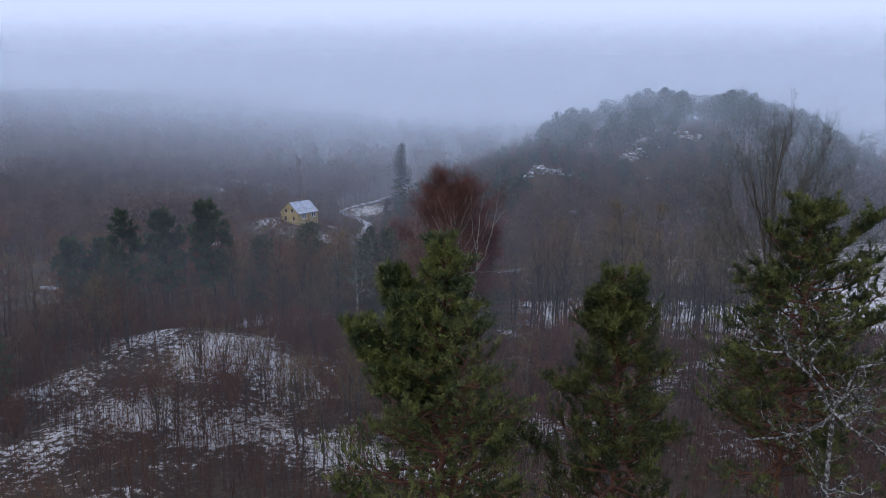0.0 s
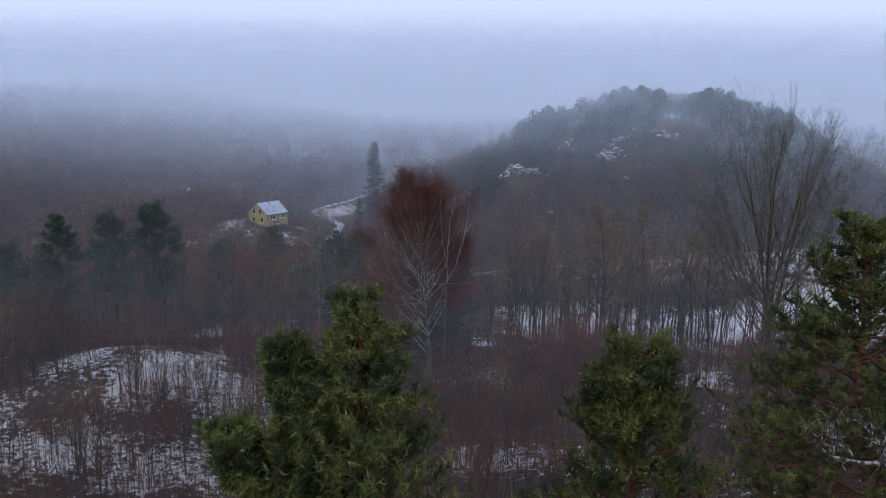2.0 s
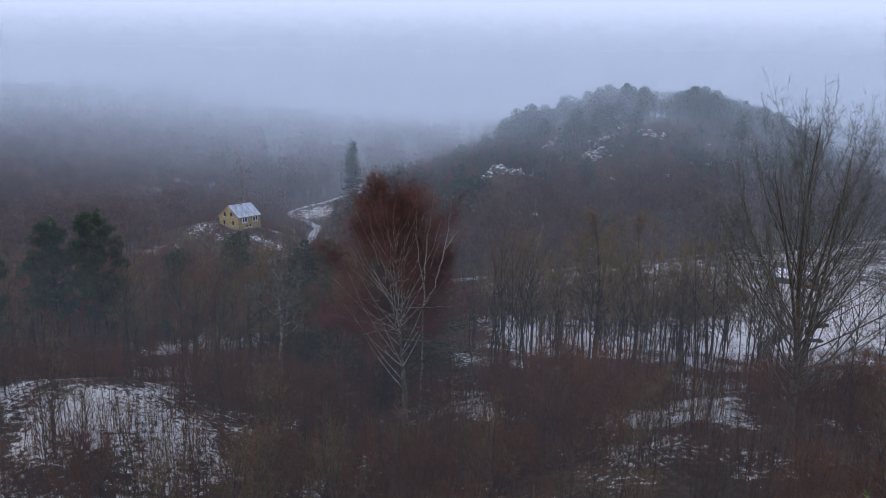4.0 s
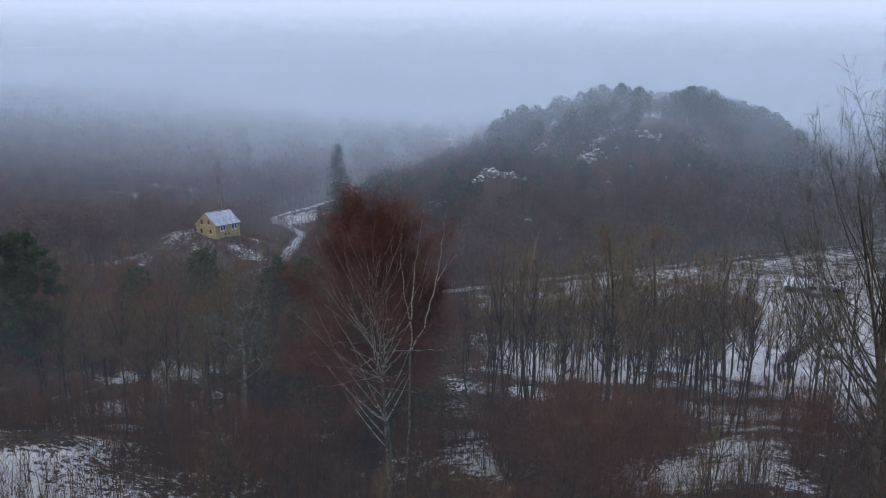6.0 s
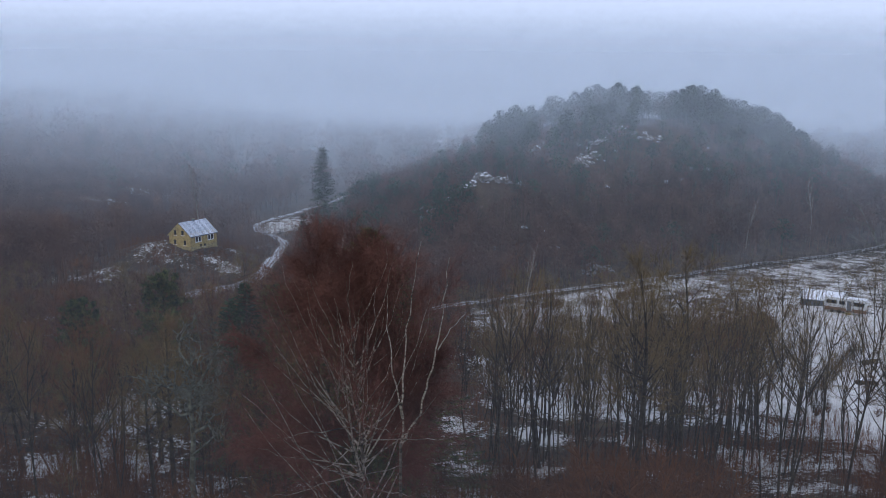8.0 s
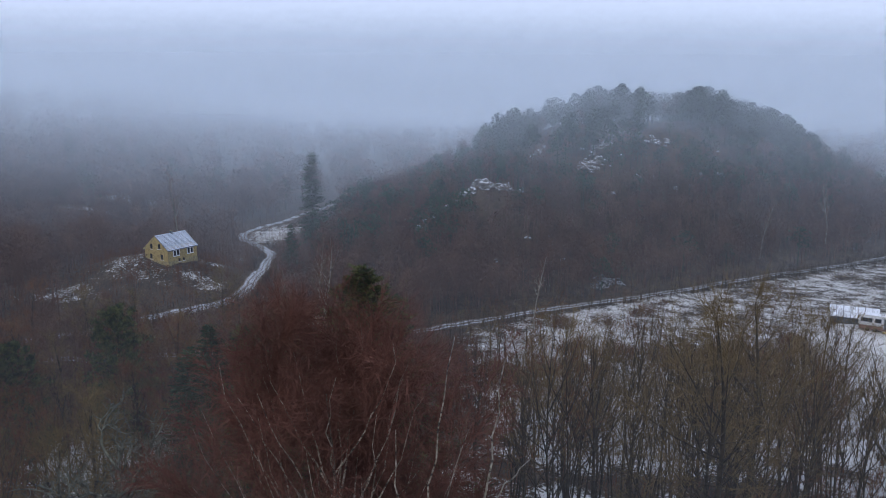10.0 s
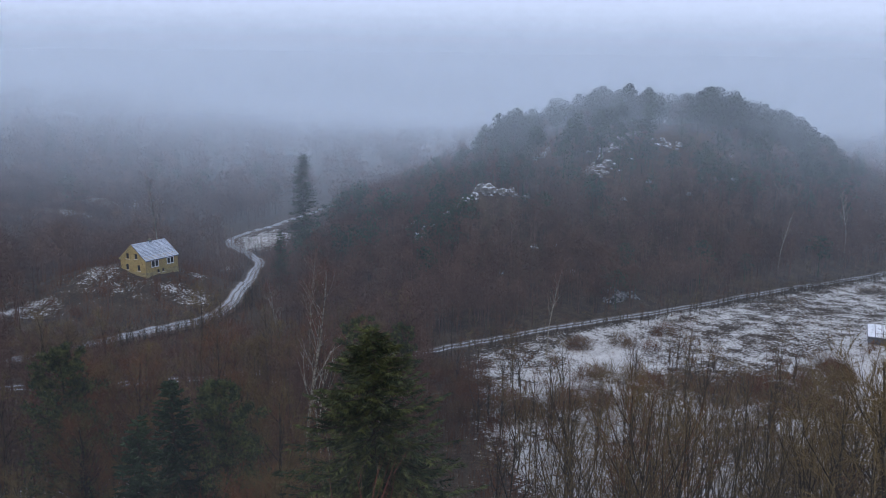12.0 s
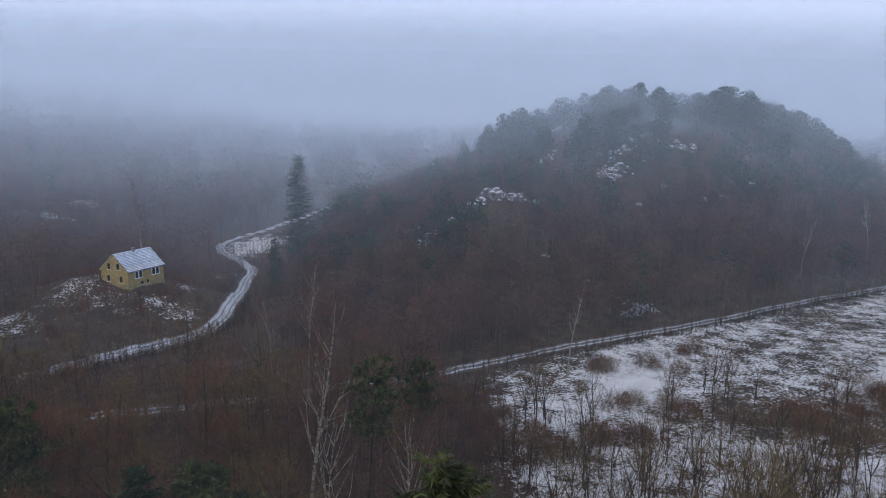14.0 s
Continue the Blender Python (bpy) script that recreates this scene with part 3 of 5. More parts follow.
def scots_pine(seed, h, top_r, low, boughs, r=0.15, leaders=((0.0, 0.0, 0.0, 0.0),), arms=(), branches=9, shoots=7, needle=0.105, width=0.015, per=13, lean=(0.0, 0.0)):
    """A tall pine seen near: orange stem, crooked boughs, side branches, and shoots that are brushes of needles.
    top_r: crown radius at steps down from the top; leaders: (dx, dy, drop of the top, height of the fork below the top); arms: long boughs (drop, azimuth, length, rise)."""
    rng = np.random.default_rng(seed)
    wood, green = Wood(), Wood()
    sb, sd = [], []
    depth = [0.0, 0.7, 1.6, 3.0, 5.0, 8.0]

    def spray(pts, ln, first=0.25):
        """Side branches and shoots along a bough."""
        seg = np.arange(len(pts))
        for q in range(branches):
            u = rng.uniform(first, 1.0) * (len(pts) - 1)
            i = min(int(u), len(pts) - 2)
            c0 = np.array([np.interp(u, seg, pts[:, c]) for c in range(3)])
            along = unit(pts[i + 1] - pts[i])
            side = unit(np.cross(along, (0, 0, 1))) * rng.choice([-1, 1])
            d = unit(along * rng.uniform(0.5, 1.0) + side * rng.uniform(0.5, 1.0) + np.array([0, 0, rng.uniform(0.0, 0.55)]))
            bl = (0.22 + 0.34 * ln) * rng.uniform(0.5, 1.1)
            tw = limb_points(rng, c0, d, bl, 3, 0.22, 0.16)
            wood.tube(tw, np.linspace(0.014, 0.006, len(tw)), 3)
            for k in range(shoots):
                v = rng.uniform(0.3, 1.0) * 3
                j = min(int(v), 2)
                p = tw[j] + (tw[j + 1] - tw[j]) * (v - j)
                sb.append(p), sd.append(unit(unit(tw[j + 1] - tw[j]) + rng.normal(scale=0.55, size=3) + np.array([0, 0, 0.55])))
            sb.append(tw[-1]), sd.append(unit(d + np.array([0, 0, 0.7])))
        sb.append(pts[-1]), sd.append(unit(pts[-1] - pts[-2] + np.array([0, 0, 0.3])))

    u = np.linspace(0, 1, 14)[:, None]
    main = np.hstack([lean[0] * u ** 2, lean[1] * u ** 2, -0.4 + (h + 0.4) * u]) + np.sin(np.pi * 3 * u) * np.append(rng.normal(scale=0.05, size=2), 0)
    for n, (dx, dy, drop, fork_at) in enumerate(leaders):
        if n == 0:
            stem, rad = main, np.linspace(r, 0.018, 14)
        else:
            z0 = h - fork_at
            a = np.array([np.interp(z0, main[:, 2], main[:, c]) for c in range(3)])
            b = np.array([main[-1, 0] + dx, main[-1, 1] + dy, h - drop])
            k = np.linspace(0, 1, 8)[:, None]
            stem, rad = a + (b - a) * np.hstack([k ** 0.7, k ** 0.7, k]), np.linspace(r * 0.5, 0.015, 8)
        wood.tube(stem, rad, 8)
        sb.append(stem[-1]), sd.append(np.array([0, 0, 1.0]))
        z_top, z_low = stem[-1, 2], h * low if n == 0 else stem[0, 2] + 0.6
        count = boughs if n == 0 else max(6, int(boughs * 0.45))
        for b in range(count):
            f = ((b + rng.uniform(0, 1)) / count) ** 0.95
            z = z_top - 0.12 - (z_top - 0.12 - z_low) * f
            p = np.array([np.interp(z, stem[:, 2], stem[:, c]) for c in range(3)])
            ln = float(np.interp(z_top - z, depth, top_r)) * rng.uniform(0.55, 1.08) * (1 if n == 0 else 0.72)
            az = b * 2.4 + rng.uniform(-0.5, 0.5)
            pts = limb_points(rng, p, (math.cos(az), math.sin(az), rng.uniform(0.0, 0.5) if z_top - z < 3 else rng.uniform(-0.25, 0.3)), ln, 5, 0.16, 0.09)
            wood.tube(pts, np.linspace(0.016 + 0.016 * ln, 0.008, len(pts)), 5)
            spray(pts, ln)
    for drop, az, ln, rise in arms:
        p = np.array([np.interp(h - drop, main[:, 2], main[:, c]) for c in range(3)])
        pts = limb_points(rng, p, (math.cos(radians(az)), math.sin(radians(az)), rise), ln, 7, 0.10, 0.07)
        wood.tube(pts, np.linspace(0.05, 0.012, len(pts)), 5)
        for _ in range(3):
            spray(pts, ln * 0.55, 0.45)
    sb, sd = np.array(sb), np.array(sd)
    n = len(sb)
    ln = rng.uniform(0.10, 0.24, n)
    wood.tube(np.array([sb[0], sb[0] + sd[0] * 0.2]), np.array([0.008, 0.004]), 3)
    b = np.repeat(sb, per, 0) + np.repeat(sd * ln[:, None], per, 0) * rng.uniform(0.0, 1.0, (n * per, 1))
    d = np.repeat(sd, per, 0) * 0.75 + rng.normal(scale=0.5, size=(n * per, 3))
    d /= np.linalg.norm(d, axis=1)[:, None]
    green.blades(b, b + d * (needle * rng.uniform(0.7, 1.25, n * per))[:, None], width * rng.uniform(0.8, 1.3, n * per), rng)
    return wood.data(), green.data()


def needle_tufts(wood, rng, where, size, blades=9, width=0.02, up=0.35):
    """A tuft of needle blades at each place."""
    where = np.asarray(where, float)
    b = np.repeat(where, blades, 0)
    d = rng.normal(size=b.shape)
    d /= np.linalg.norm(d, axis=1)[:, None]
    d[:, 2] += up
    s = np.repeat(size * rng.uniform(0.7, 1.25, len(where)), blades)[:, None]
    wood.blades(b - d * s * 0.15, b + d * s, width * rng.uniform(0.7, 1.3, len(b)), rng)


def pine_tree(seed, h, crown=2.0, crown_low=0.35, boughs=26, tufts=3500, size=0.17, blades=9, width=0.022, r=0.16, flat=0.5, profile=(0.75, 1.0, 0.85, 0.5, 0.18)):
    """A Scots pine: bare stem, crooked boughs, needles in rounded clumps. Returns the wood and the needles."""
    rng = np.random.default_rng(seed)
    wood, green = Wood(), Wood()
    trunk = limb_points(rng, (0, 0, -0.4), (0.02, 0.02, 1), h + 0.3, 12, 0.03, 0.03)
    rad = np.linspace(r, r * 0.12, len(trunk))
    wood.tube(trunk, rad, 8)
    clumps = []
    for b in range(boughs):
        f = crown_low + (0.99 - crown_low) * (b + rng.uniform(0, 1)) / boughs
        k = f * (len(trunk) - 1)
        i = min(int(k), len(trunk) - 2)
        p = trunk[i] + (trunk[i + 1] - trunk[i]) * (k - i)
        g = (f - crown_low) / (1 - crown_low)
        ln = crown * float(np.interp(g, [0, 0.3, 0.6, 0.85, 1.0], profile)) * rng.uniform(0.7, 1.12)
        az = b * 2.4 + rng.uniform(-0.5, 0.5)
        d = (math.cos(az), math.sin(az), 0.1 + 0.35 * g)
        pts = limb_points(rng, p, d, ln, 5, 0.14, 0.06)
        wood.tube(pts, np.linspace(r * 0.35 * (1.2 - f), 0.015, len(pts)), 5)
        for q in range(6):
            j = rng.uniform(0.25, 1) * (len(pts) - 1)
            jj = min(int(j), len(pts) - 2)
            c0 = pts[jj] + (pts[jj + 1] - pts[jj]) * (j - jj)
            dd = unit(unit(pts[jj + 1] - pts[jj]) + rng.normal(scale=0.7, size=3) + np.array([0, 0, 0.3]))
            c1 = c0 + dd * rng.uniform(0.3, 0.55) * (0.12 * crown + 0.35 * ln)
            wood.tube(np.array([c0, c1]), np.array([0.02, 0.008]), 3)
            clumps.append((*c1, 0.065 * crown + 0.10 * ln))
        clumps.append((*pts[-1], 0.065 * crown + 0.10 * ln))
    clumps.append((*trunk[-1], 0.12 * crown))
    for q in range(14):
        z = rng.uniform(0.72, 0.98) * (len(trunk) - 1)
        c0 = trunk[int(z)] + rng.normal(scale=0.14 * crown, size=3) * (1.35 - z / len(trunk))
        clumps.append((*c0, 0.15 * crown))
    clumps = np.array(clumps)
    pick = rng.integers(0, len(clumps), tufts)
    off = rng.normal(size=(tufts, 3))
    off /= np.linalg.norm(off, axis=1)[:, None]
    off *= (rng.uniform(0, 1, tufts) ** 0.45 * clumps[pick, 3])[:, None]
    off[:, 2] *= flat + 0.2
    needle_tufts(green, rng, clumps[pick, :3] + off, size, blades, width)
    return wood.data(), green.data()


def spruce_tree(seed, h, width=2.6, tiers=26, per=9, low=0.08, blade=0.05, dense=16, r=0.16, power=0.8):
    """A spruce: straight stem, tiers of drooping boughs with hanging sprays."""
    rng = np.random.default_rng(seed)
    wood, green = Wood(), Wood()
    wood.tube(np.array([(0, 0, -0.4), (0, 0, h * 0.5), (0, 0, h)]), np.array([r, r * 0.6, 0.01]), 7)
    bs, ts = [], []
    for k in range(tiers):
        f = low + (1 - low) * (k / tiers) ** 0.9
        z, ln0 = h * f, width * (1 - f) ** power + 0.15
        for b in range(per):
            az, ln = rng.uniform(0, 6.28), ln0 * rng.uniform(0.65, 1.1)
            d = np.array([math.cos(az), math.sin(az), 0])
            s = np.linspace(0, 1, 6)
            pts = np.array([0, 0, z + rng.uniform(-0.3, 0.3)]) + d * ln * s[:, None]
            pts[:, 2] += -0.35 * ln * s + 0.22 * ln * s ** 3 + (0.25 * ln * s if f > 0.8 else 0)
            wood.tube(pts[[0, 2, 5]], np.array([0.03, 0.02, 0.006]), 3)
            n = int(dense * (0.5 + ln / width))
            u = rng.uniform(0.12, 1, n)
            p = np.stack([np.interp(u, s, pts[:, c]) for c in range(3)], 1)
            side = np.array([-d[1], d[0], 0]) * rng.choice([-1, 1], n)[:, None]
            t = p + (side * 0.7 + d * 0.6 + np.array([0, 0, -0.25])) * (0.14 + 0.16 * ln * (1.05 - u))[:, None] + rng.normal(scale=0.05, size=(n, 3))
            bs.append(p), ts.append(t)
            t2 = p + d * 0.25 + rng.normal(scale=0.07, size=(n, 3))
            bs.append(p), ts.append(t2)
    green.blades(np.vstack(bs), np.vstack(ts), blade * 1.6, rng)
    return wood.data(), green.data()


def plant(proto, x, y, s=1.0, rz=None, dz=0.0):
    """A copy of a tree, standing on the ground at (x, y)."""
    ob = copy_thing(proto, pose(x, y, float(height(x, y)) + dz, random.uniform(-3, 3), random.uniform(-3, 3), random.uniform(0, 360) if rz is None else rz))
    ob.scale = (s, s, s * random.uniform(0.92, 1.08))
    return ob


def make_tree(name, data, bark, leaf, label, category="tree", group="", at=(0, 0), s=1.0, rz=0.0, leaf_label="", wood="trunk"):
    base = thing(name, (at[0], at[1], float(height(*at))), label, category, group, "", rz, s)
    stem = mesh_part(wood, data[0], bark, base, smooth_shade=True)
    if wood != "trunk":
        tagged(stem, kind="stuff")
    tagged(mesh_part("crown", data[1], leaf, base, leaf_label), kind="stuff")
    return base


# ---- ground ----
def grid_axis(lo, a, b, hi, fine, grow=1.12):
    left, right, st = [a], [b], fine
    while left[-1] > lo:
        st *= grow
        left.append(left[-1] - st)
    st = fine
    while right[-1] < hi:
        st *= grow
        right.append(right[-1] + st)
    return np.concatenate([left[:0:-1], np.arange(a, b, fine), right])


gx, gy = grid_axis(-2500, -95, 130, 2500, 1.6), grid_axis(-1200, 30, 290, 4200, 1.6)
GX, GY = np.meshgrid(gx, gy)
gv = np.stack([GX, GY, height(GX, GY)], -1).reshape(-1, 3)
ni, nj = len(gy), len(gx)
ii, jj = np.meshgrid(np.arange(ni - 1), np.arange(nj - 1), indexing="ij")
gf = np.stack([ii * nj + jj, ii * nj + jj + 1, (ii + 1) * nj + jj + 1, (ii + 1) * nj + jj], -1).reshape(-1, 4)
ground = mesh_part("ground", (gv, gf), GROUND, smooth_shade=True)
tagged(ground, "brown leaf litter and dead grass under patchy snow", "ground", kind="structure")
layer = ground.data.attributes.new("snow", "FLOAT", "POINT")
layer.data.foreach_set("value", snow_of(gv[:, 0], gv[:, 1]).astype(np.float32))


def road_material(name="snowy_road", shade=1.0, broken=0.22, grassy=False):
    m, n, l, p = material(name)
    at = n.new("ShaderNodeAttribute")
    at.attribute_name = "across"
    wob = noise_node(n, l, 0.6, 5)
    add = n.new("ShaderNodeMath"); add.operation = "MULTIPLY_ADD"
    l.new(wob.outputs[0], add.inputs[0]); add.inputs[1].default_value = broken
    l.new(at.outputs["Fac"], add.inputs[2])
    w = lambda c: tuple(shade * v for v in c)
    r = ramp(n, l, add.outputs[0], [(0.10, w((0.50, 0.52, 0.55))), (0.32, w((0.58, 0.60, 0.63))), (0.44, (0.17, 0.15, 0.135)), (0.54, (0.17, 0.15, 0.135)), (0.64, w((0.56, 0.58, 0.61))), (0.90, w((0.52, 0.54, 0.57))), (0.98, (0.14, 0.11, 0.09))])
    if grassy:
        for e, (at_, c) in zip(r.color_ramp.elements, [(0.10, (0.10, 0.085, 0.07)), (0.40, (0.13, 0.115, 0.10)), (0.50, w((0.50, 0.52, 0.55))), (0.68, w((0.52, 0.54, 0.57))), (0.78, (0.13, 0.11, 0.095)), (0.95, (0.11, 0.09, 0.075)), (1.0, (0.10, 0.08, 0.065))]):
            e.position, e.color = at_, (*c, 1)
    l.new(r.outputs[0], p.inputs["Base Color"])
    p.inputs["Roughness"].default_value = 0.8
    return m


def draped(name, pts, half, mat, label, lift=0.10):
    """A road surface laid along a line on the ground, with two sunken wheel tracks."""
    pts = np.asarray(pts)
    d = np.gradient(pts, axis=0)
    d /= np.linalg.norm(d, axis=1)[:, None]
    nrm = np.stack([-d[:, 1], d[:, 0]], 1)
    u = np.array([-1.08, -1, -0.7, -0.55, -0.4, 0, 0.4, 0.55, 0.7, 1, 1.08])
    dz = np.array([-0.5, 0, 0, -0.06, 0, 0.02, 0, -0.06, 0, 0, -0.5])
    p = pts[:, None] + nrm[:, None] * (u * half)[None, :, None]
    mid = height(pts[:, 0], pts[:, 1])
    edge = np.maximum(height(p[..., 0], p[..., 1]), mid[:, None] - 0.3)
    z = np.maximum(mid[:, None], edge) + lift + dz
    v = np.concatenate([p, z[..., None]], -1).reshape(-1, 3)
    k, c = len(pts), len(u)
    i, j = np.meshgrid(np.arange(k - 1), np.arange(c - 1), indexing="ij")
    f = np.stack([i * c + j, i * c + j + 1, (i + 1) * c + j + 1, (i + 1) * c + j], -1).reshape(-1, 4)
    ob = mesh_part(name, (v, f), mat, smooth_shade=True)
    lay = ob.data.attributes.new("across", "FLOAT", "POINT")
    lay.data.foreach_set("value", np.tile(np.abs(u), k).astype(np.float32) * 0.92)
    return tagged(ob, label, "road", kind="structure")


ROADMAT = road_material(shade=0.66, broken=0.36)
draped("road", ROAD_P, 1.5, ROADMAT, "snow-covered forest road with two dark wheel ruts")
draped("track", TRACK_P, 1.45, road_material("muddy_track", 0.8, 0.3, True), "snowy track with dark ruts along the foot of the hill")

# ---- mist ----
def mist_bank(y, z0, z1, w, mat, label):
    """A wide bank that leans away with height, so that its upper side faces the sky."""
    lean = 1 / math.tan(radians(40))
    y1 = y + (z1 - z0) * lean
    bank = mesh_part("mist", (np.array([(-w, y, z0), (w, y, z0), (w, y1, z1), (-w, y1, z1)]), np.array([[0, 1, 2, 3]])), mat)
    bank.visible_shadow = False
    return tagged(bank, label, "mist", kind="stuff")


for y, low, high in MIST:
    mist_bank(y, -14, 320, 700 + y * 1.6, mist_material(low, high, 4 if y < 280 else 17, 52, 26, 42 + 0.175 * y, 0.0), "thin bank of pale blue-grey mist over the valley")
for y, low, high in ADDED_MIST:
    mist_bank(y, -4, 27, 200, mist_material(low, high, 6, 13, 20, 29, 0.0), "thin added layer of mist over the near slope")

# ---- the near pines and the lichened tree ----
PINE_GROUP = "tall pines on the near slope"
make_tree("pine", scots_pine(11, 18.35, (0.25, 0.55, 0.8, 1.6, 2.3, 2.5), 0.58, 118, 0.15, ((0, 0, 0, 0), (-1.3, 0.5, 0.8, 3.4), (-2.0, -0.2, 1.9, 4.6), (-0.9, -0.3, 1.3, 4.0)), ((6.4, 172, 2.6, -0.1), (5.6, 10, 1.9, 0.0), (7.2, 30, 2.4, -0.1))), PINE_BARK, NEEDLE, "tall green pine with an orange upper trunk on the slope", "pine tree", PINE_GROUP, (-1.12, 16.0))
make_tree("pine", scots_pine(12, 17.75, (0.3, 0.7, 1.0, 1.45, 1.8, 2.0), 0.60, 92, 0.13, ((0, 0, 0, 0), (-0.45, -0.2, 0.5, 2.2)), ((3.2, 178, 1.7, 0.05), (5.0, 178, 2.4, -0.1), (4.4, 20, 1.5, 0.0), (6.2, 190, 2.3, -0.15))), PINE_BARK, NEEDLE, "slim green pine with crooked reddish boughs", "pine tree", PINE_GROUP, (3.05, 17.0))
make_tree("pine", scots_pine(13, 19.0, (0.3, 1.0, 1.5, 2.0, 2.8, 3.2), 0.50, 108, 0.17, ((0, 0, 0, 0),), ((1.6, 12, 2.5, 0.22), (2.6, 185, 2.4, 0.0), (4.5, 200, 3.0, -0.05), (4.2, -20, 2.9, 0.0), (2.7, -8, 2.8, 0.05), (3.4, 8, 3.0, 0.0), (5.4, -5, 3.2, 0.0)), needle=0.14, width=0.021), PINE_BARK, NEEDLE, "broad green pine with a long side bough", "pine tree", PINE_GROUP, (10.1, 24.2))
make_tree("lichened_tree", crooked_tree(21, 15.4, 1.9, 0.066, 3, 0.965, 0.008, 5,
                                        (((0, 0, 0), (-0.45, 0.1, 0.75), (-1.1, 0.25, 1.35), (-1.85, 0.3, 1.45)), ((0, 0, 0), (-0.55, 0.0, 0.95), (-0.6, 0.1, 1.6), (-0.3, 0.2, 2.2)), ((0, 0, 0), (0.45, 0.1, -0.05), (0.75, 0.3, 0.05)),
                                         ((0, 0, 0), (-0.4, -0.2, -0.3), (-1.0, -0.3, -0.45), (-1.9, -0.3, -0.6)), ((0, 0, 0), (0.25, 0.2, 0.4), (0.6, 0.3, 1.0), (1.5, 0.3, 1.35)), ((0, 0, 0), (0.5, -0.2, -0.4), (1.3, -0.3, -0.9), (2.0, -0.2, -1.0)))), LICHEN, LICHEN,
          "bare crooked tree with pale lichen-covered branches", "tree", "", (6.7, 15.3))
make_tree("lichened_tree", crooked_tree(22, 17.0, 4.6, 0.17, 11, 0.62, 0.022, 6), LICHEN_PALE, LICHEN_PALE,
          "old bare oak with twisted grey-green lichened boughs", "tree", "", (-15.5, 78.5))

# ---- the birch ----
birch_limbs, ash_limbs = [], []
birch = make_tree("birch", egg_tree(5, 22.4, 5.2, 58, 0.52, 0.45, (0.26, 0.66), 0.12, ((-1.1, 0, 1.0), (-2.6, 0.9, 0.86)), (0.013, 0.0040), 104, 1.0, 6, 0.0125, 1.55, 0.14, 9, 5, 1.14, 0.36, birch_limbs, 0.3, droop=0.22, lead=0.9, round_top=0.6, dome_from=0.02, crowd=1.5, full=(0.62, 0.93)),
                  BIRCH_DARK, TWIG_RED, "tall birch with white limbs and a maroon veil of twigs", "birch tree", "", (-3.2, 66.8), leaf_label="fine maroon twigs")


def birch_stem():
    """The second stem of the birch, forked high up, with three long limbs."""
    r = np.random.default_rng(9)
    for a, line, r0, r1 in (("stem", ((0.9, -1.2, -0.5), (1.05, -1.7, 4.0), (1.3, -2.0, 8.5), (1.35, -2.2, 13.2)), 0.085, 0.06), ("limb", ((1.35, -2.2, 13.1), (2.1, -2.2, 14.5), (2.75, -2.1, 16.8), (3.05, -2.1, 18.4), (3.3, -2.0, 21.2)), 0.06, 0.012),
                            ("limb", ((1.35, -2.2, 13.1), (1.5, -2.2, 16.0), (1.6, -2.1, 18.2), (2.2, -2.0, 21.8)), 0.055, 0.01), ("limb", ((1.4, -2.2, 14.3), (0.95, -2.1, 17.0), (0.8, -2.0, 19.6)), 0.04, 0.01), ("limb", ((2.9, -2.1, 17.3), (3.5, -2.1, 18.3), (4.1, -2.0, 18.9)), 0.025, 0.006)):
        p = np.array(line)
        u = np.linspace(0, len(p) - 1, 4 * len(p))
        pts = np.stack([np.interp(u, np.arange(len(p)), p[:, c]) for c in range(3)], 1) + r.normal(scale=0.035, size=(len(u), 3))
        pts[0] = p[0]
        w = Wood()
        w.tube(pts, np.linspace(r0, r1, len(pts)), 6)
        if a == "stem":
            mesh_part("trunk", w.data(), BIRCH_DARK, birch, smooth_shade=True)
        else:
            birch_limbs.append(w.data())


birch_stem()
for limb in birch_limbs:
    mesh_part("limb", limb, BIRCH, birch, smooth_shade=True)

# ---- single trees that stand out ----
ash = make_tree("ash", egg_tree(31, 24.2, 7.7, 48, 0.60, 0.39, (0.14, 0.5), 0.24, ((0, 0, 1.0), (2.4, 0.6, 0.95), (-2.6, -0.4, 0.86), (0.8, -1.8, 0.82)), (0.013, 0.0038), 15, 0.9, 6, 0.010, 1.9, 1.0, 8, 4, 1.35, 0.22, ash_limbs), ASH_BARK, LICHEN_DIM, "tall many-stemmed bare tree with an upright fan crown", "tree", "", (22.3, 59))
for limb in ash_limbs:
    mesh_part("limb", limb, ASH_BARK, ash, smooth_shade=True)
make_tree("spruce", spruce_tree(41, 21.5, 10.6, 46, 15, 0.08, 0.036, 72, power=0.74), BARK, NEEDLE_DEEP, "dense dark green conifer behind the birch", "spruce tree", "", (-5.3, 88.2))
make_tree("spruce", spruce_tree(42, 28.5, 6.4, 30, 10, 0.10, 0.20, 24, power=0.6), BARK, NEEDLE_DARK, "very tall dark spruce beside the road", "spruce tree", "", (-35.7, 262))
make_tree("spruce", spruce_tree(43, 13, 3.6, 22, 10, 0.05, 0.10, 20), BARK, NEEDLE_DARK, "small dark spruce beside the road bend", "spruce tree", "", (-35.5, 226))
young = make_tree("spruce", spruce_tree(44, 17.6, 4.6, 32, 11, 0.06, 0.075, 26), BARK, NEEDLE_DARK, "young green spruce in the brown wood", "spruce tree", "young spruces in the wood", (-18.6, 103.3))
plant(young, -18.8, 98.0, 0.96)
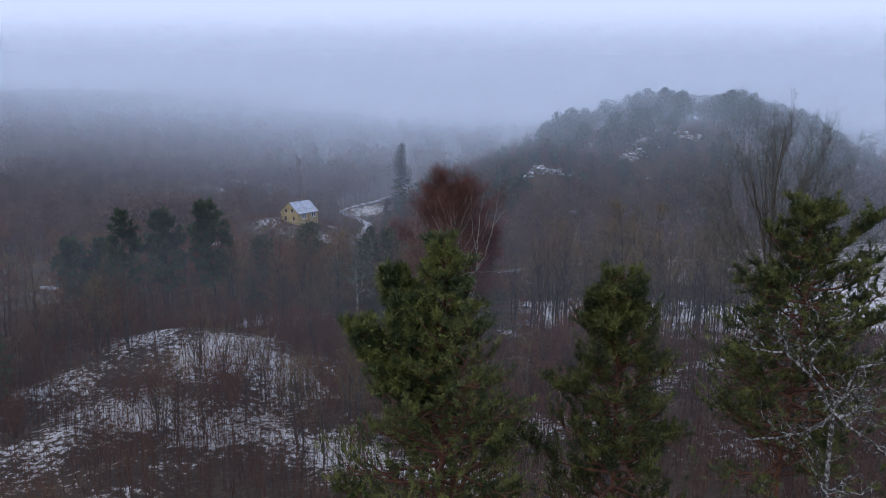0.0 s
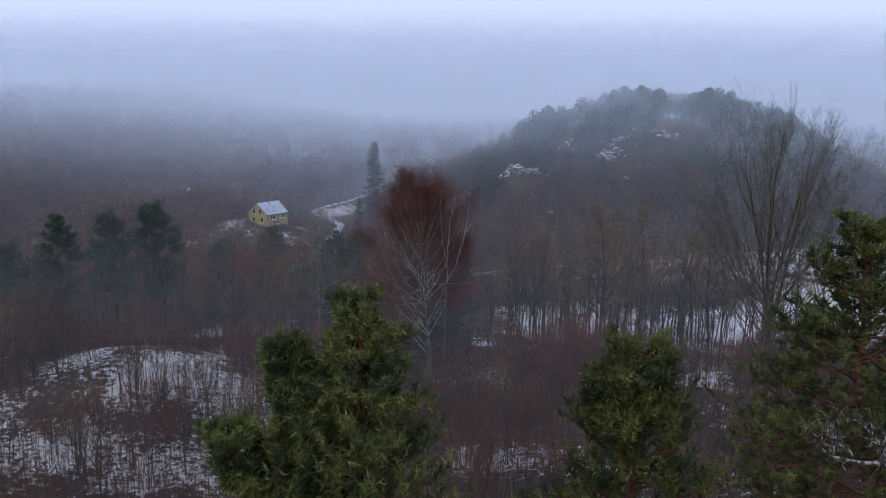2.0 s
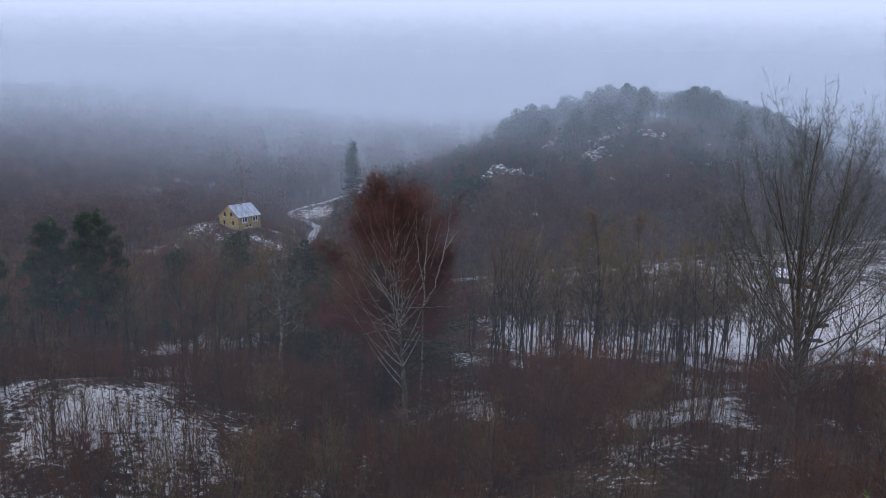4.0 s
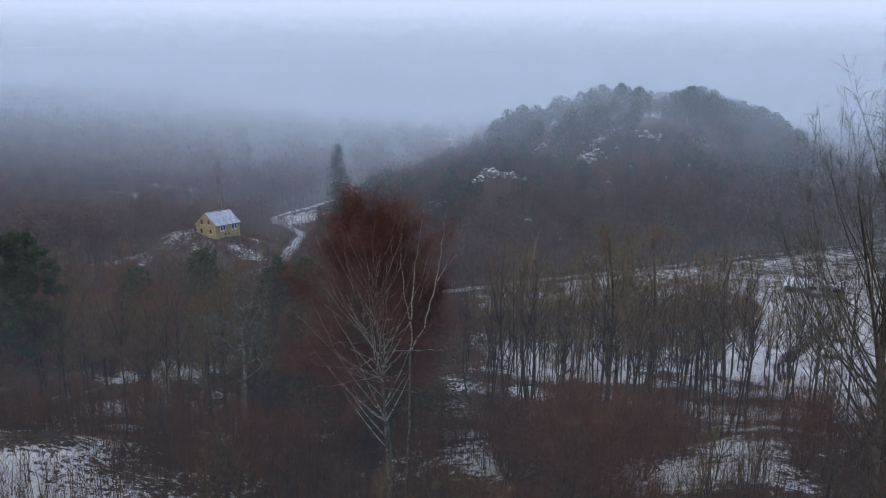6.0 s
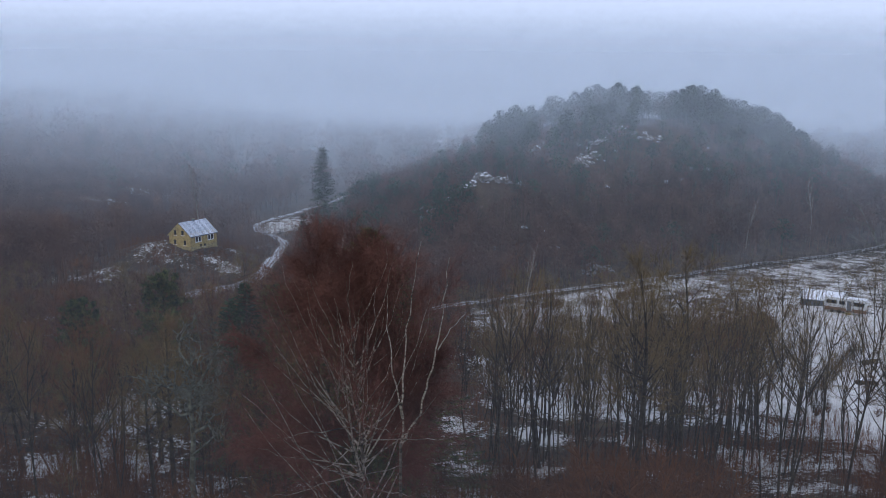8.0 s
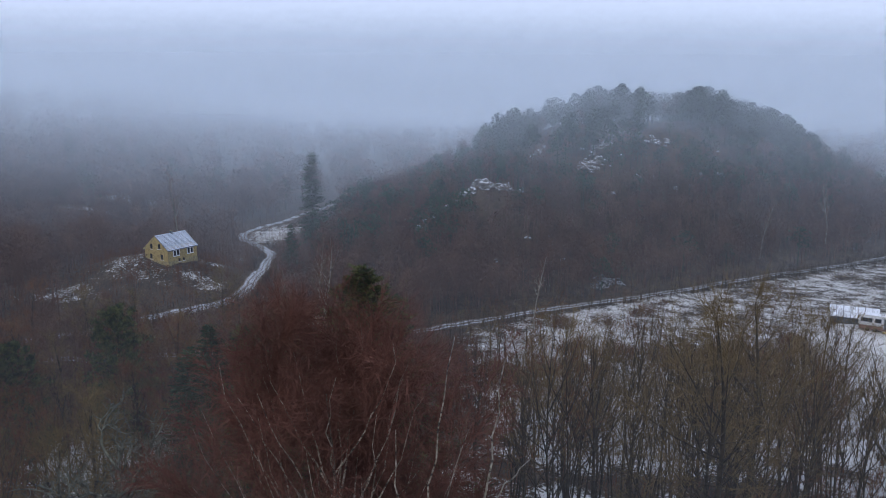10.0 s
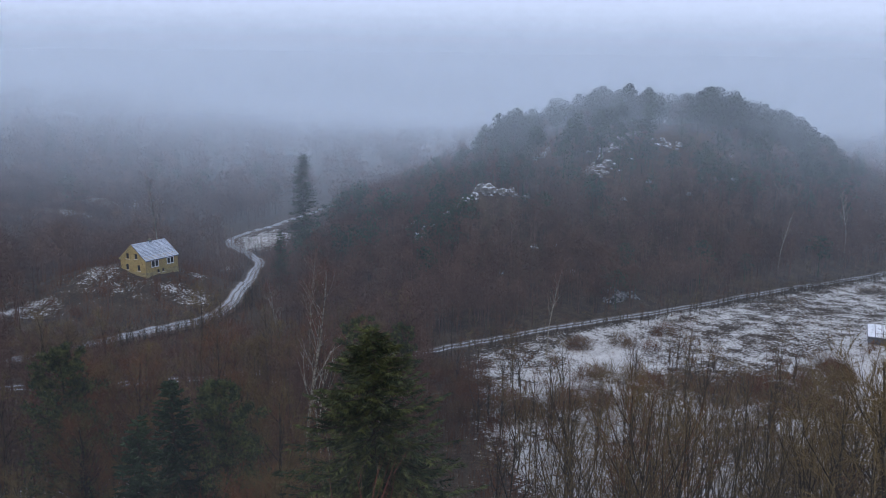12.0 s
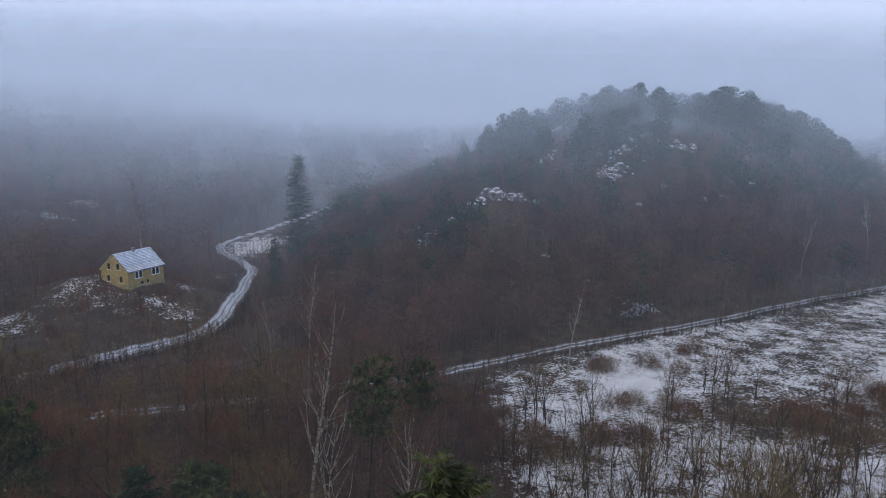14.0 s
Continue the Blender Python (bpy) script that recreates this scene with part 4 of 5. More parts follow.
wood_pine = make_tree("pine", pine_tree(45, 17.4, 3.6, 0.18, 64, 6500, 0.24, 5, 0.05, profile=(1.0, 1.0, 0.9, 0.6, 0.15)), BARK, NEEDLE_DEEP, "dark green pine among the bare trees", "pine tree", "pines in the brown wood", (-31, 114.5))
for x, y, s in ((-15.8, 104.4, 1.0), (-36, 106, 0.9)):
    plant(wood_pine, x, y, s)
slim_pine = make_tree("pine", pine_tree(46, 18.6, 2.2, 0.66, 30, 2600, 0.24, 5, 0.05, profile=(0.8, 1.0, 0.9, 0.6, 0.2)), BARK, NEEDLE_DEEP, "slim green pine with a small high crown", "pine tree", "pines in the brown wood", (-9.4, 123))
plant(slim_pine, -4.9, 134, 0.92)

ridge_pine = [make_tree("pine", pine_tree(51 + k, 14.4, (2.3, 2.6)[k], (0.28, 0.42)[k], 60, 5200, 0.26, 6, 0.06, profile=(0.7, 1.0, 0.85, 0.55, 0.2)), BARK, NEEDLE_MID, "dark pine with a rounded crown behind the knoll", "pine tree", "pines behind the knoll",
                        at, s=s) for k, (at, s) in enumerate([((-40.5, 73.5), 1.0), ((-45.2, 93), 1.25)])]
for x, y, s in ((-33.6, 82, 1.1), (-57, 90, 0.95), (-54, 93, 1.0), (-35.5, 46, 0.62)):
    plant(ridge_pine[int(x * 7) % 2], x, y, s)

slim_birch = make_tree("birch", bare_tree(61, 19, 0.17, 1, 16, 0.45, 0.20, 30, 0.10, 14, 0.8, 0.02, 3), BIRCH, TWIG_RED, "slender white-stemmed birch in the brown wood", "birch tree", "slender birches", (-20, 166))
for x, y, s in ((-25, 168, 0.85), (-13.4, 123, 1.2), (18, 176, 0.8), (120, 262, 0.9), (92, 245, 0.8), (-61, 219, 1.0)):
    plant(slim_birch, x, y, s)

snag = make_tree("birch", egg_tree(65, 18.2, 2.6, 13, 0.76, 0.23, (0.45, 0.7), 0.11, ((0.3, 0, 1.0), (-0.8, 0.4, 0.9)), (0.016, 0.005), 3, 0.5, 1, 0.012, 2.0, 1.0, 6, 4, 1.3), BIRCH, TWIG, "dead birch with bare whitish limbs and few twigs", "birch tree", "dead birches", (-11, 115))
plant(snag, -7.0, 117, 0.95)

# ---- leafless trees: kinds ----
def bush(seed, h, stems, blades, wide):
    """A round leafless bush: thin stems fanning out, and a dense veil of twigs."""
    r = np.random.default_rng(seed)
    w, fine, tb, tt = Wood(), Wood(), [], []
    for k in range(stems):
        az, out = r.uniform(0, 6.28), r.uniform(0.05, 0.6) * wide
        pts = limb_points(r, (0, 0, -0.2), (math.cos(az) * out, math.sin(az) * out, 1), h * r.uniform(0.75, 1.05), 4, 0.1, 0.05)
        w.tube(pts, np.linspace(0.035, 0.008, len(pts)), 3)
        n = blades // stems
        u = r.uniform(0.2, 1.0, n) * (len(pts) - 1)
        b = np.stack([np.interp(u, np.arange(len(pts)), pts[:, c]) for c in range(3)], 1)
        d = r.normal(size=(n, 3)) * 0.65 + np.array([math.cos(az) * 0.3, math.sin(az) * 0.3, 0.7])
        d /= np.linalg.norm(d, axis=1)[:, None]
        t = b + d * (h * 0.28 * r.uniform(0.5, 1.3, n))[:, None]
        tb.append(b), tt.append(t)
    fine.blades(np.vstack(tb), np.vstack(tt), 0.018, r)
    return w.data(), fine.data()


kinds = {}
for k in range(5):
    kinds["alder", k] = make_tree("alder", egg_tree(100 + k, 16.5, 2.9, 15, 0.70, 0.28, (0.28, 0.6), 0.092, ((0, 0, 1.0),) if k % 2 else ((0, 0, 1.0), (1.1, 0.5, 0.9)), (0.018, 0.006), 7, 0.9, 1, 0.012, 2.0, 1.0, 4, 3), BARK, TWIG_GREY if k else TWIG,
                                  "slender bare alder among many on the snow", "tree", "alders of the thicket", (8 + 3 * k, 96 + 2 * k))
for k in range(4):
    kinds["oak", k] = make_tree("oak", egg_tree(120 + k, 15.5, 4.2, 20, 0.64, 0.34, (0.28, 0.5), 0.22, ((0, 0, 1.0),), (0.018, 0.007), 16, 0.95, 3, 0.017, 1.2, 1.0, 5, 3), BARK, TWIG if k % 2 else TWIG_GREY,
                                "bare broad-crowned tree with brown twigs in the wood", "tree", "bare trees of the left wood", (-19 - 9 * k, 84 + 6 * k))
for k in range(4):
    kinds["bush", k] = make_tree("bush", bush(140 + k, 3.6, 8, 760, 1.3), BARK, TWIG_RUST,
                                 "leafless brown bush of many thin stems", "bush", "brown bushes", (-6 + 6 * k, 58 + k), wood="stem")
for k in range(4):
    kinds["sapling", k] = make_tree("sapling", egg_tree(160 + k, 7.4, 1.7, 9, 0.66, 0.33, (0.12, 0.4), 0.075, ((0, 0, 1.0), (0.9, 0.3, 0.9), (-0.6, 0.5, 0.8)), (0.013, 0.006), 8, 0.65, 0, 0.014, 2.0, 1.0, 4, 3), BARK, TWIG_GREY if k % 2 else TWIG,
                                    "young bare tree with several thin stems in the field", "tree", "saplings in the field", (14 + 9 * k, 142 + 7 * k), wood="stem")



def dome(seed, h, wide, blades):
    """A low rounded thicket: a dome of fine crossing twigs on a few stems."""
    r = np.random.default_rng(seed)
    w, fine = Wood(), Wood()
    for k in range(7):
        az = r.uniform(0, 6.28)
        w.tube(limb_points(r, (0.3 * math.cos(az), 0.3 * math.sin(az), -0.2), (math.cos(az) * 0.5, math.sin(az) * 0.5, 1), h * 0.9, 3, 0.15, 0.0), np.linspace(0.03, 0.008, 4), 3)
    d = r.normal(size=(blades, 3))
    d[:, 2] = np.abs(d[:, 2])
    d /= np.linalg.norm(d, axis=1)[:, None]
    q = d * np.array([wide, wide, h]) * (r.uniform(0.2, 1.0, blades) ** 0.5 * (0.85 + 0.15 * np.sin(5 * d[:, 0] + seed) * np.sin(6 * d[:, 1])))[:, None]
    t = q + (d * 0.5 + r.normal(scale=0.6, size=q.shape) + np.array([0, 0, 0.25])) * r.uniform(0.25, 0.6, blades)[:, None]
    fine.blades(q, t, 0.020, r)
    return w.data(), fine.data()


for k in range(3):
    kinds["thicket", k] = make_tree("thicket", dome(180 + k, 1.9, 1.9, 950), BARK, BRAMBLE if k else TWIG_RUST,
                                    "low rounded brown thicket of fine twigs", "bush", "low thickets", (9 + 6 * k, 148 + 2 * k), wood="stem")

rng = np.random.default_rng(7)


def clearing(x, y):
    return 1 - np.clip(1.2 * bump_at(x, y, -53, 292, 12, 20) + bump_at(x, y, -125, 343, 16, 9) + bump_at(x, y, -130, 321, 11, 6) + bump_at(x, y, -8, 598, 28, 22) + 0.9 * bump_at(x, y, -36, 117, 7, 5) + 0.9 * bump_at(x, y, -24.5, 163, 5, 4)
                       + 0.4 * bump_at(x, y, -23, 66, 6, 4) + 0.8 * bump_at(x, y, -33, 101, 5, 5) + 0.9 * bump_at(x, y, 16, 69, 5, 4) + 0.8 * bump_at(x, y, -28, 66, 5, 4) + bump_at(x, y, -77, 191, 7, 4) + bump_at(x, y, 21, 75, 5, 5) + 0.9 * bump_at(x, y, 64, 140, 12, 14) + bump_at(x, y, 74, 157, 11, 11), 0, 1)


def scatter(kind, count, n, x0, x1, y0, y1, s0, s1, keep=None):
    """Strews copies of a kind over a stretch of ground, off the roads."""
    done, tries = 0, 0
    while done < n and tries < n * 30:
        tries += 1
        x, y = rng.uniform(x0, x1), rng.uniform(y0, y1)
        if keep is not None and rng.uniform() > keep(x, y):
            continue
        if rng.uniform() > clearing(x, y):
            continue
        if off_line(ROAD_P, x, y)[0] < (9 if kind in ("oak", "alder") else 3.2) or off_line(TRACK_P, x, y)[0] < 3.2:
            continue
        if math.hypot(x + 59.1, y - 208.7) < 8.5 or math.hypot(x + 3.8, y - 68) < 2.5:
            continue
        plant(kinds[kind, int(rng.integers(count))], x, y, rng.uniform(s0, s1), rng.uniform(0, 360))
        done += 1


def stand(x, y):
    return 0.45 + 0.55 * (math.sin(x * 0.30 + 0.6) + math.sin(y * 0.28 + x * 0.1) > -0.5)


scatter("alder", 5, 96, 3, 42, 84, 110, 0.88, 1.2, stand)
scatter("alder", 5, 4, 38, 78, 84, 126, 0.6, 0.9)
for x, y, s in ((15.5, 88, 1.3), (22, 97, 1.35), (30, 105, 1.3), (9.5, 99, 1.2), (36, 112, 1.15)):
    plant(kinds["oak", int(x) % 2 * 2], x, y, s)
scatter("alder", 5, 40, 5, 36, 108, 134, 0.6, 0.88)
scatter("alder", 5, 14, 20, 80, 60, 84, 0.6, 0.9)
def left_wood(x, y):
    return 0.08 if -63 < x < -30 and y < 102 else 1.0


scatter("oak", 4, 95, -80, -6, 80, 165, 0.65, 1.05, left_wood)
scatter("alder", 5, 60, -80, -6, 78, 170, 0.7, 1.05, left_wood)
scatter("alder", 5, 24, -42, -8, 72, 104, 0.65, 0.9)
for cx, cy, n, r, s in ((11, 73, 16, 4.5, 1.9), (31, 70, 10, 6, 1.6), (-8, 58, 8, 5, 1.3), (-12, 76, 8, 5, 1.5), (-24, 86, 8, 6, 1.4), (24, 50, 8, 5, 1.3), (-22, 50, 5, 4, 1.0), (4, 62, 6, 4, 1.3), (-45, 74, 6, 5, 1.4), (38, 84, 5, 4, 1.5)):
    for k in range(n):
        plant(kinds["bush", k % 4], cx + rng.normal(scale=r * 0.7), cy + rng.normal(scale=r * 0.6), s * rng.uniform(0.7, 1.15))
scatter("bush", 4, 55, -55, 45, 44, 84, 0.6, 1.2)
scatter("bush", 4, 30, -75, -5, 84, 170, 0.7, 1.3)
for x, y, n, r in ((9, 151, 9, 2.6), (16.2, 152, 7, 2.0), (0, 165, 9, 2.2), (-2, 158, 8, 2.4), (58, 161, 8, 2.6), (61, 167, 5, 2.2), (24, 164, 3, 1.6), (41, 189, 4, 1.6), (23, 180, 5, 1.6), (30.8, 161, 5, 2.4), (37, 158, 7, 3.2), (42, 154, 6, 3.5), (49.4, 152, 6, 3.0), (54.7, 158, 6, 2.6), (46, 162, 4, 2.5), (-1, 150, 9, 2.5), (4, 158, 5, 2.0), (33, 181, 3, 2.0)):
    for k in range(n):
        plant(kinds["thicket", k % 3], x + rng.normal(scale=r), y + rng.normal(scale=r * 0.7), rng.uniform(0.8, 1.55))
for x, y, s in ((9.4, 156, 1.6), (10.5, 155, 1.4), (8.2, 155.5, 1.3), (16.3, 155, 1.35), (37.3, 168, 1.3), (38.5, 167, 1.15), (36, 168.5, 1.0), (17.6, 139, 1.25), (21.2, 138, 1.2), (42.6, 148, 1.5), (35, 146, 1.2), (27, 142, 1.1), (52, 160, 1.1), (2, 158, 1.1), (4, 166, 1.0), (6, 171, 0.9), (11, 146, 1.1)):
    plant(kinds["sapling", int(rng.integers(4))], x, y, s)
scatter("bush", 4, 22, 4, 80, 122, 176, 0.4, 0.8)
for x, y, s in ((-2, 173, 0.6), (2, 175, 0.7), (5, 176.5, 0.55), (9, 178, 0.6), (13, 182, 0.5), (24, 188, 0.5), (32, 192, 0.45), (42, 197, 0.5), (55, 204, 0.45), (70, 213, 0.5), (88, 224, 0.5), (-6, 171, 0.7)):
    plant(kinds["alder", int(rng.integers(5))], x, y, s)
scatter("sapling", 4, 50, 3, 48, 116, 160, 0.8, 1.5, lambda x, y: min(1, (170 - y) / 40))
scatter("thicket", 3, 32, 4, 62, 120, 168, 0.4, 0.9, lambda x, y: 0.15 + 0.85 * (math.sin(0.21 * x + 1) + math.sin(0.17 * y + 0.1 * x) > 0.3))
scatter("bush", 4, 24, -75, -30, 172, 230, 0.5, 0.9)
scatter("sapling", 4, 90, -52, -4, 42, 72, 0.6, 1.15)
scatter("sapling", 4, 60, -6, 38, 44, 68, 0.6, 1.1)
for line, i0, i1, off in ((ROAD_P, 20, 100, -3.2), (TRACK_P, 60, 190, -3.4)):
    d = np.gradient(line, axis=0)
    for i in range(i0, min(i1, len(line)), 2):
        u = d[i] / np.hypot(*d[i])
        q = off * rng.uniform(0.8, 1.5)
        plant(kinds["sapling", int(rng.integers(4))], line[i][0] - u[1] * q, line[i][1] + u[0] * q, rng.uniform(0.35, 0.75))


def understorey(name, n, x0, x1, y0, y1, h0, h1, keep, mat, label):
    """Thousands of thin young stems with a few twigs each, in one mesh."""
    x, y = rng.uniform(x0, x1, n), rng.uniform(y0, y1, n)
    ok = (rng.uniform(size=n) < keep(x, y) * clearing(x, y)) & (off_line(ROAD_P, x, y) > 2.2) & (off_line(TRACK_P, x, y) > 2) & (np.hypot(x + 59.1, y - 208.7) > 7)
    x, y = x[ok], y[ok]
    n = len(x)
    h = rng.uniform(h0, h1, n)
    b = np.stack([x, y, height(x, y) - 0.1], 1)
    t = b + np.stack([rng.normal(scale=0.08, size=n) * h, rng.normal(scale=0.08, size=n) * h, h], 1)
    w = Wood()
    w.blades(b, t, 0.04, rng)
    for _ in range(14):
        u = rng.uniform(0.3, 0.95, n)[:, None]
        c = b + (t - b) * u
        d = rng.normal(size=(n, 3)) * 0.5 + np.array([0, 0, 0.8])
        w.blades(c, c + d * (h * 0.22)[:, None], 0.017, rng)
    return tagged(mesh_part(name, w.data(), mat), label, "brush", kind="stuff")


understorey("brush", 20000, -52, 52, 30, 86, 1.0, 5.5, lambda x, y: 0.18 + 0.82 * (np.sin(x * 0.33 + 2) + np.sin(y * 0.41 + x * 0.15) > -0.1), STEMS_SHADED, "thin reddish-brown young stems and brush")
understorey("brush", 8000, -52, 52, 30, 80, 0.4, 1.3, lambda x, y: 0.1 + 0.9 * (np.sin(x * 0.45 + 1) + np.sin(y * 0.37 - x * 0.2) > 0.4), TWIG_RUST, "low rusty heather and dead bracken on the slope")
understorey("brush", 6000, -80, -3, 84, 172, 0.6, 2.6, lambda x, y: 0.2 + 0.8 * (np.sin(x * 0.21) + np.sin(y * 0.25 + x * 0.1) > -0.2), STEMS_SHADED, "thin brown brush under the bare trees")
understorey("brush", 3600, -50, -4, 70, 112, 0.6, 2.4, lambda x, y: 0.1 + 0.9 * (np.sin(x * 0.35 + 1) + np.sin(y * 0.31 - x * 0.2) > 0.2), TWIG_RUST, "rusty brown thicket below the bare trees")
understorey("brush", 1600, -6, 7, 138, 172, 0.8, 2.8, lambda x, y: 0.8 + 0 * x, STEMS_SHADED, "dark brown brush at the field's edge")
understorey("brush", 1500, -5, 8, 86, 150, 0.4, 2.2, lambda x, y: 0.9 + 0 * x, TWIG, "thin brown stems at the edge of the snow")
understorey("brush", 2800, 12, 46, 90, 114, 0.8, 3.0, lambda x, y: 0.05 + 0.95 * (np.abs(y - 90 - 0.4 * x) < 6), TWIG_RUST, "rusty brown scrub across the snow below the alders")
understorey("brush", 3400, 4, 21, 74, 90, 0.8, 3.6, lambda x, y: 0.25 + 0.75 * (np.sin(x * 0.3 + 1) + np.sin(y * 0.6 + x * 0.25) > -0.5), STEMS_SHADED, "brown brush along the lower edge of the alders")
understorey("brush", 5200, 2, 44, 82, 134, 0.4, 1.9, lambda x, y: 0.15 + 0.85 * (np.sin(x * 0.4) + np.sin(y * 0.5 + x * 0.2) > 0.1), TWIG, "thin brown brush under the alders")
understorey("brush", 7000, 2, 110, 120, 240, 0.3, 1.0, lambda x, y: 0.06 + 0.94 * field_of(x, y) * (np.sin(x * 0.19) + np.sin(y * 0.23 + x * 0.11) > 0.2), DRY_GRASS, "dead brown grass and scrub on the field")
understorey("brush", 6000, -120, -30, 216, 300, 3.0, 8.5, lambda x, y: 1.0 * (np.hypot(x + 59, y - 208) > 9), TWIG_HAZED, "dense young wood behind the house")
understorey("brush", 6500, -85, -20, 165, 260, 0.6, 3.0, lambda x, y: 0.2 + 0.8 * (np.sin(x * 0.5 + 1) + np.sin(y * 0.45 + 0.3 * x) > -0.2), TWIG, "brown scrub round the house and along the road")

understorey("brush", 2600, -80, -42, 186, 224, 0.7, 3.2, lambda x, y: 0.12 + 0.88 * (np.sin(x * 0.6 + 2) + np.sin(y * 0.55 - 0.3 * x) > 0.0), TWIG_RUST, "rusty scrub on the mound round the house")


def roadside(line, i0, i1, n, offs, h0, h1):
    """Thin dark stems along the edges of a road, in one mesh."""
    d = np.gradient(line, axis=0)
    d /= np.linalg.norm(d, axis=1)[:, None]
    i = rng.integers(i0, min(i1, len(line)), n)
    q = rng.choice(offs, n) * rng.uniform(0.9, 1.4, n)
    x, y = line[i, 0] - d[i, 1] * q, line[i, 1] + d[i, 0] * q
    hh = rng.uniform(h0, h1, n)
    b = np.stack([x, y, height(x, y) - 0.1], 1)
    t = b + np.stack([rng.normal(scale=0.1, size=n) * hh, rng.normal(scale=0.1, size=n) * hh, hh], 1)
    w = Wood()
    w.blades(b, t, 0.075, rng)
    for _ in range(9):
        u = rng.uniform(0.25, 0.95, n)[:, None]
        c = b + (t - b) * u
        w.blades(c, c + (rng.normal(size=(n, 3)) * 0.45 + np.array([0, 0, 0.8])) * (hh * 0.3)[:, None], 0.03, rng)
    return tagged(mesh_part("brush", w.data(), BARK), "thin dark saplings along the road's edge", "brush", kind="stuff")


roadside(ROAD_P, 4, 90, 1000, (-2.0, -2.4, -3.0), 1.3, 3.3)
roadside(spline([(69.7, 149), (60.2, 138.6), (50.7, 126.5), (46, 116.5)]), 0, 60, 420, (-0.6, 0.0, 0.6), 0.8, 1.9)
roadside(ROAD_P, 60, 150, 200, (-2.4, 2.4), 1.0, 2.6)
roadside(TRACK_P, 40, 260, 420, (-2.0, -2.4, 2.2), 1.0, 3.0)
roadside(TRACK_P, 70, 330, 1300, (-2.0, -2.4, -3.2), 0.5, 1.6)
roadside(TRACK_P, 150, 330, 1500, (-2.0, -2.6, -3.4, 2.2), 0.8, 2.4)

# ---- far woods ----
def light_tree(seed, h, twigs, tw, wide, ln=1.0):
    """A far leafless tree: a thin stem, a few boughs and broad blades of twigs."""
    r = np.random.default_rng(seed)
    w = Wood()
    w.tube(np.array([(0, 0, -0.5), (0.1, 0, h * 0.5), (0, 0.1, h * 0.95)]), np.array([0.15, 0.09, 0.02]), 3)
    z = h * r.uniform(0.3, 1.0, twigs) ** 0.8
    a, q = r.uniform(0, 6.28, twigs), wide * np.sqrt(r.uniform(0, 1, twigs)) * np.clip(np.sin(np.pi * np.clip((z / h - 0.2) / 0.8, 0.05, 0.97)), 0, 1) ** 0.5
    b = np.stack([np.cos(a) * q * 0.6, np.sin(a) * q * 0.6, z * 0.94], 1)
    t = b + (np.stack([np.cos(a) * 0.7, np.sin(a) * 0.7, 0.4 + 0 * a], 1) * r.uniform(0.5, 1.3, twigs)[:, None] + r.normal(scale=0.6, size=(twigs, 3))) * ln
    w.blades(b, t, tw, r)
    return w.data()


def light_pine(seed, h, wide, blades=200, clumps=9):
    """A far pine: a stem and an uneven crown of needle clumps, each a shell of broad blades."""
    r = np.random.default_rng(seed)
    w = Wood()
    w.tube(np.array([(0, 0, -0.5), (0.1, 0, h * 0.5), (0, 0.1, h * 0.9)]), np.array([0.16, 0.11, 0.05]), 3)
    a = np.arange(clumps) * 2.4 + r.uniform(0, 6)
    g = np.linspace(0, 1, clumps)
    out = wide * (0.18 + 0.62 * g ** 0.6) * r.uniform(0.7, 1.1, clumps)
    c = np.stack([np.cos(a) * out, np.sin(a) * out, h * (0.93 - 0.42 * g)], 1)
    c[0, :2] = 0
    size = wide * r.uniform(0.30, 0.46, clumps)
    k = np.repeat(np.arange(clumps), blades // clumps)
    d = r.normal(size=(len(k), 3))
    d[:, 2] = d[:, 2] * 0.8 + 0.35
    d /= np.linalg.norm(d, axis=1)[:, None]
    p = c[k] + d * size[k][:, None] * np.array([1.15, 1.15, 0.72]) * r.uniform(0.80, 1.0, (len(k), 1))
    side = np.cross(d, r.normal(size=p.shape))
    side /= np.linalg.norm(side, axis=1)[:, None]
    w.blades(p - side * 0.30, p + side * 0.32 + d * 0.10, 0.28, r)
    return w.data()


def woods(name, protos, places, mat, label, category):
    """Many far trees in one mesh."""
    vs, fs, n = [], [], 0
    r = np.random.default_rng(len(places))
    for x, y, s in places:
        v, f = protos[int(r.integers(len(protos)))]
        th = r.uniform(0, 6.28)
        c, sn = math.cos(th), math.sin(th)
        k = s * r.uniform(0.9, 1.1)
        vs.append(np.stack([x + (v[:, 0] * c - v[:, 1] * sn) * s, y + (v[:, 0] * sn + v[:, 1] * c) * s, v[:, 2] * k + float(height(x, y))], 1))
        fs.append(f + n)
        n += len(v)
    ob = mesh_part(name, (np.vstack(vs), np.vstack(fs)), mat)
    return tagged(ob, label, category, kind="stuff")


def strew(n, x0, x1, y0, y1, keep, s0=0.8, s1=1.2):
    x, y = rng.uniform(x0, x1, n * 4), rng.uniform(y0, y1, n * 4)
    ok = (rng.uniform(size=n * 4) < keep(x, y)) & (off_line(ROAD_P, x, y) > 4) & (off_line(TRACK_P, x, y) > 3.5)
    ok &= (np.hypot(x + 59.1, y - 208.7) > 9.5)
    x, y = x[ok][:n], y[ok][:n]
    return list(zip(x, y, rng.uniform(s0, s1, len(x))))


def slope(x, y):
    a, s = hill_coords(x, y)
    return smooth(-1, 4, s) * (1 - smooth(150, 170, s)) * (a > -70) * (a < 290)


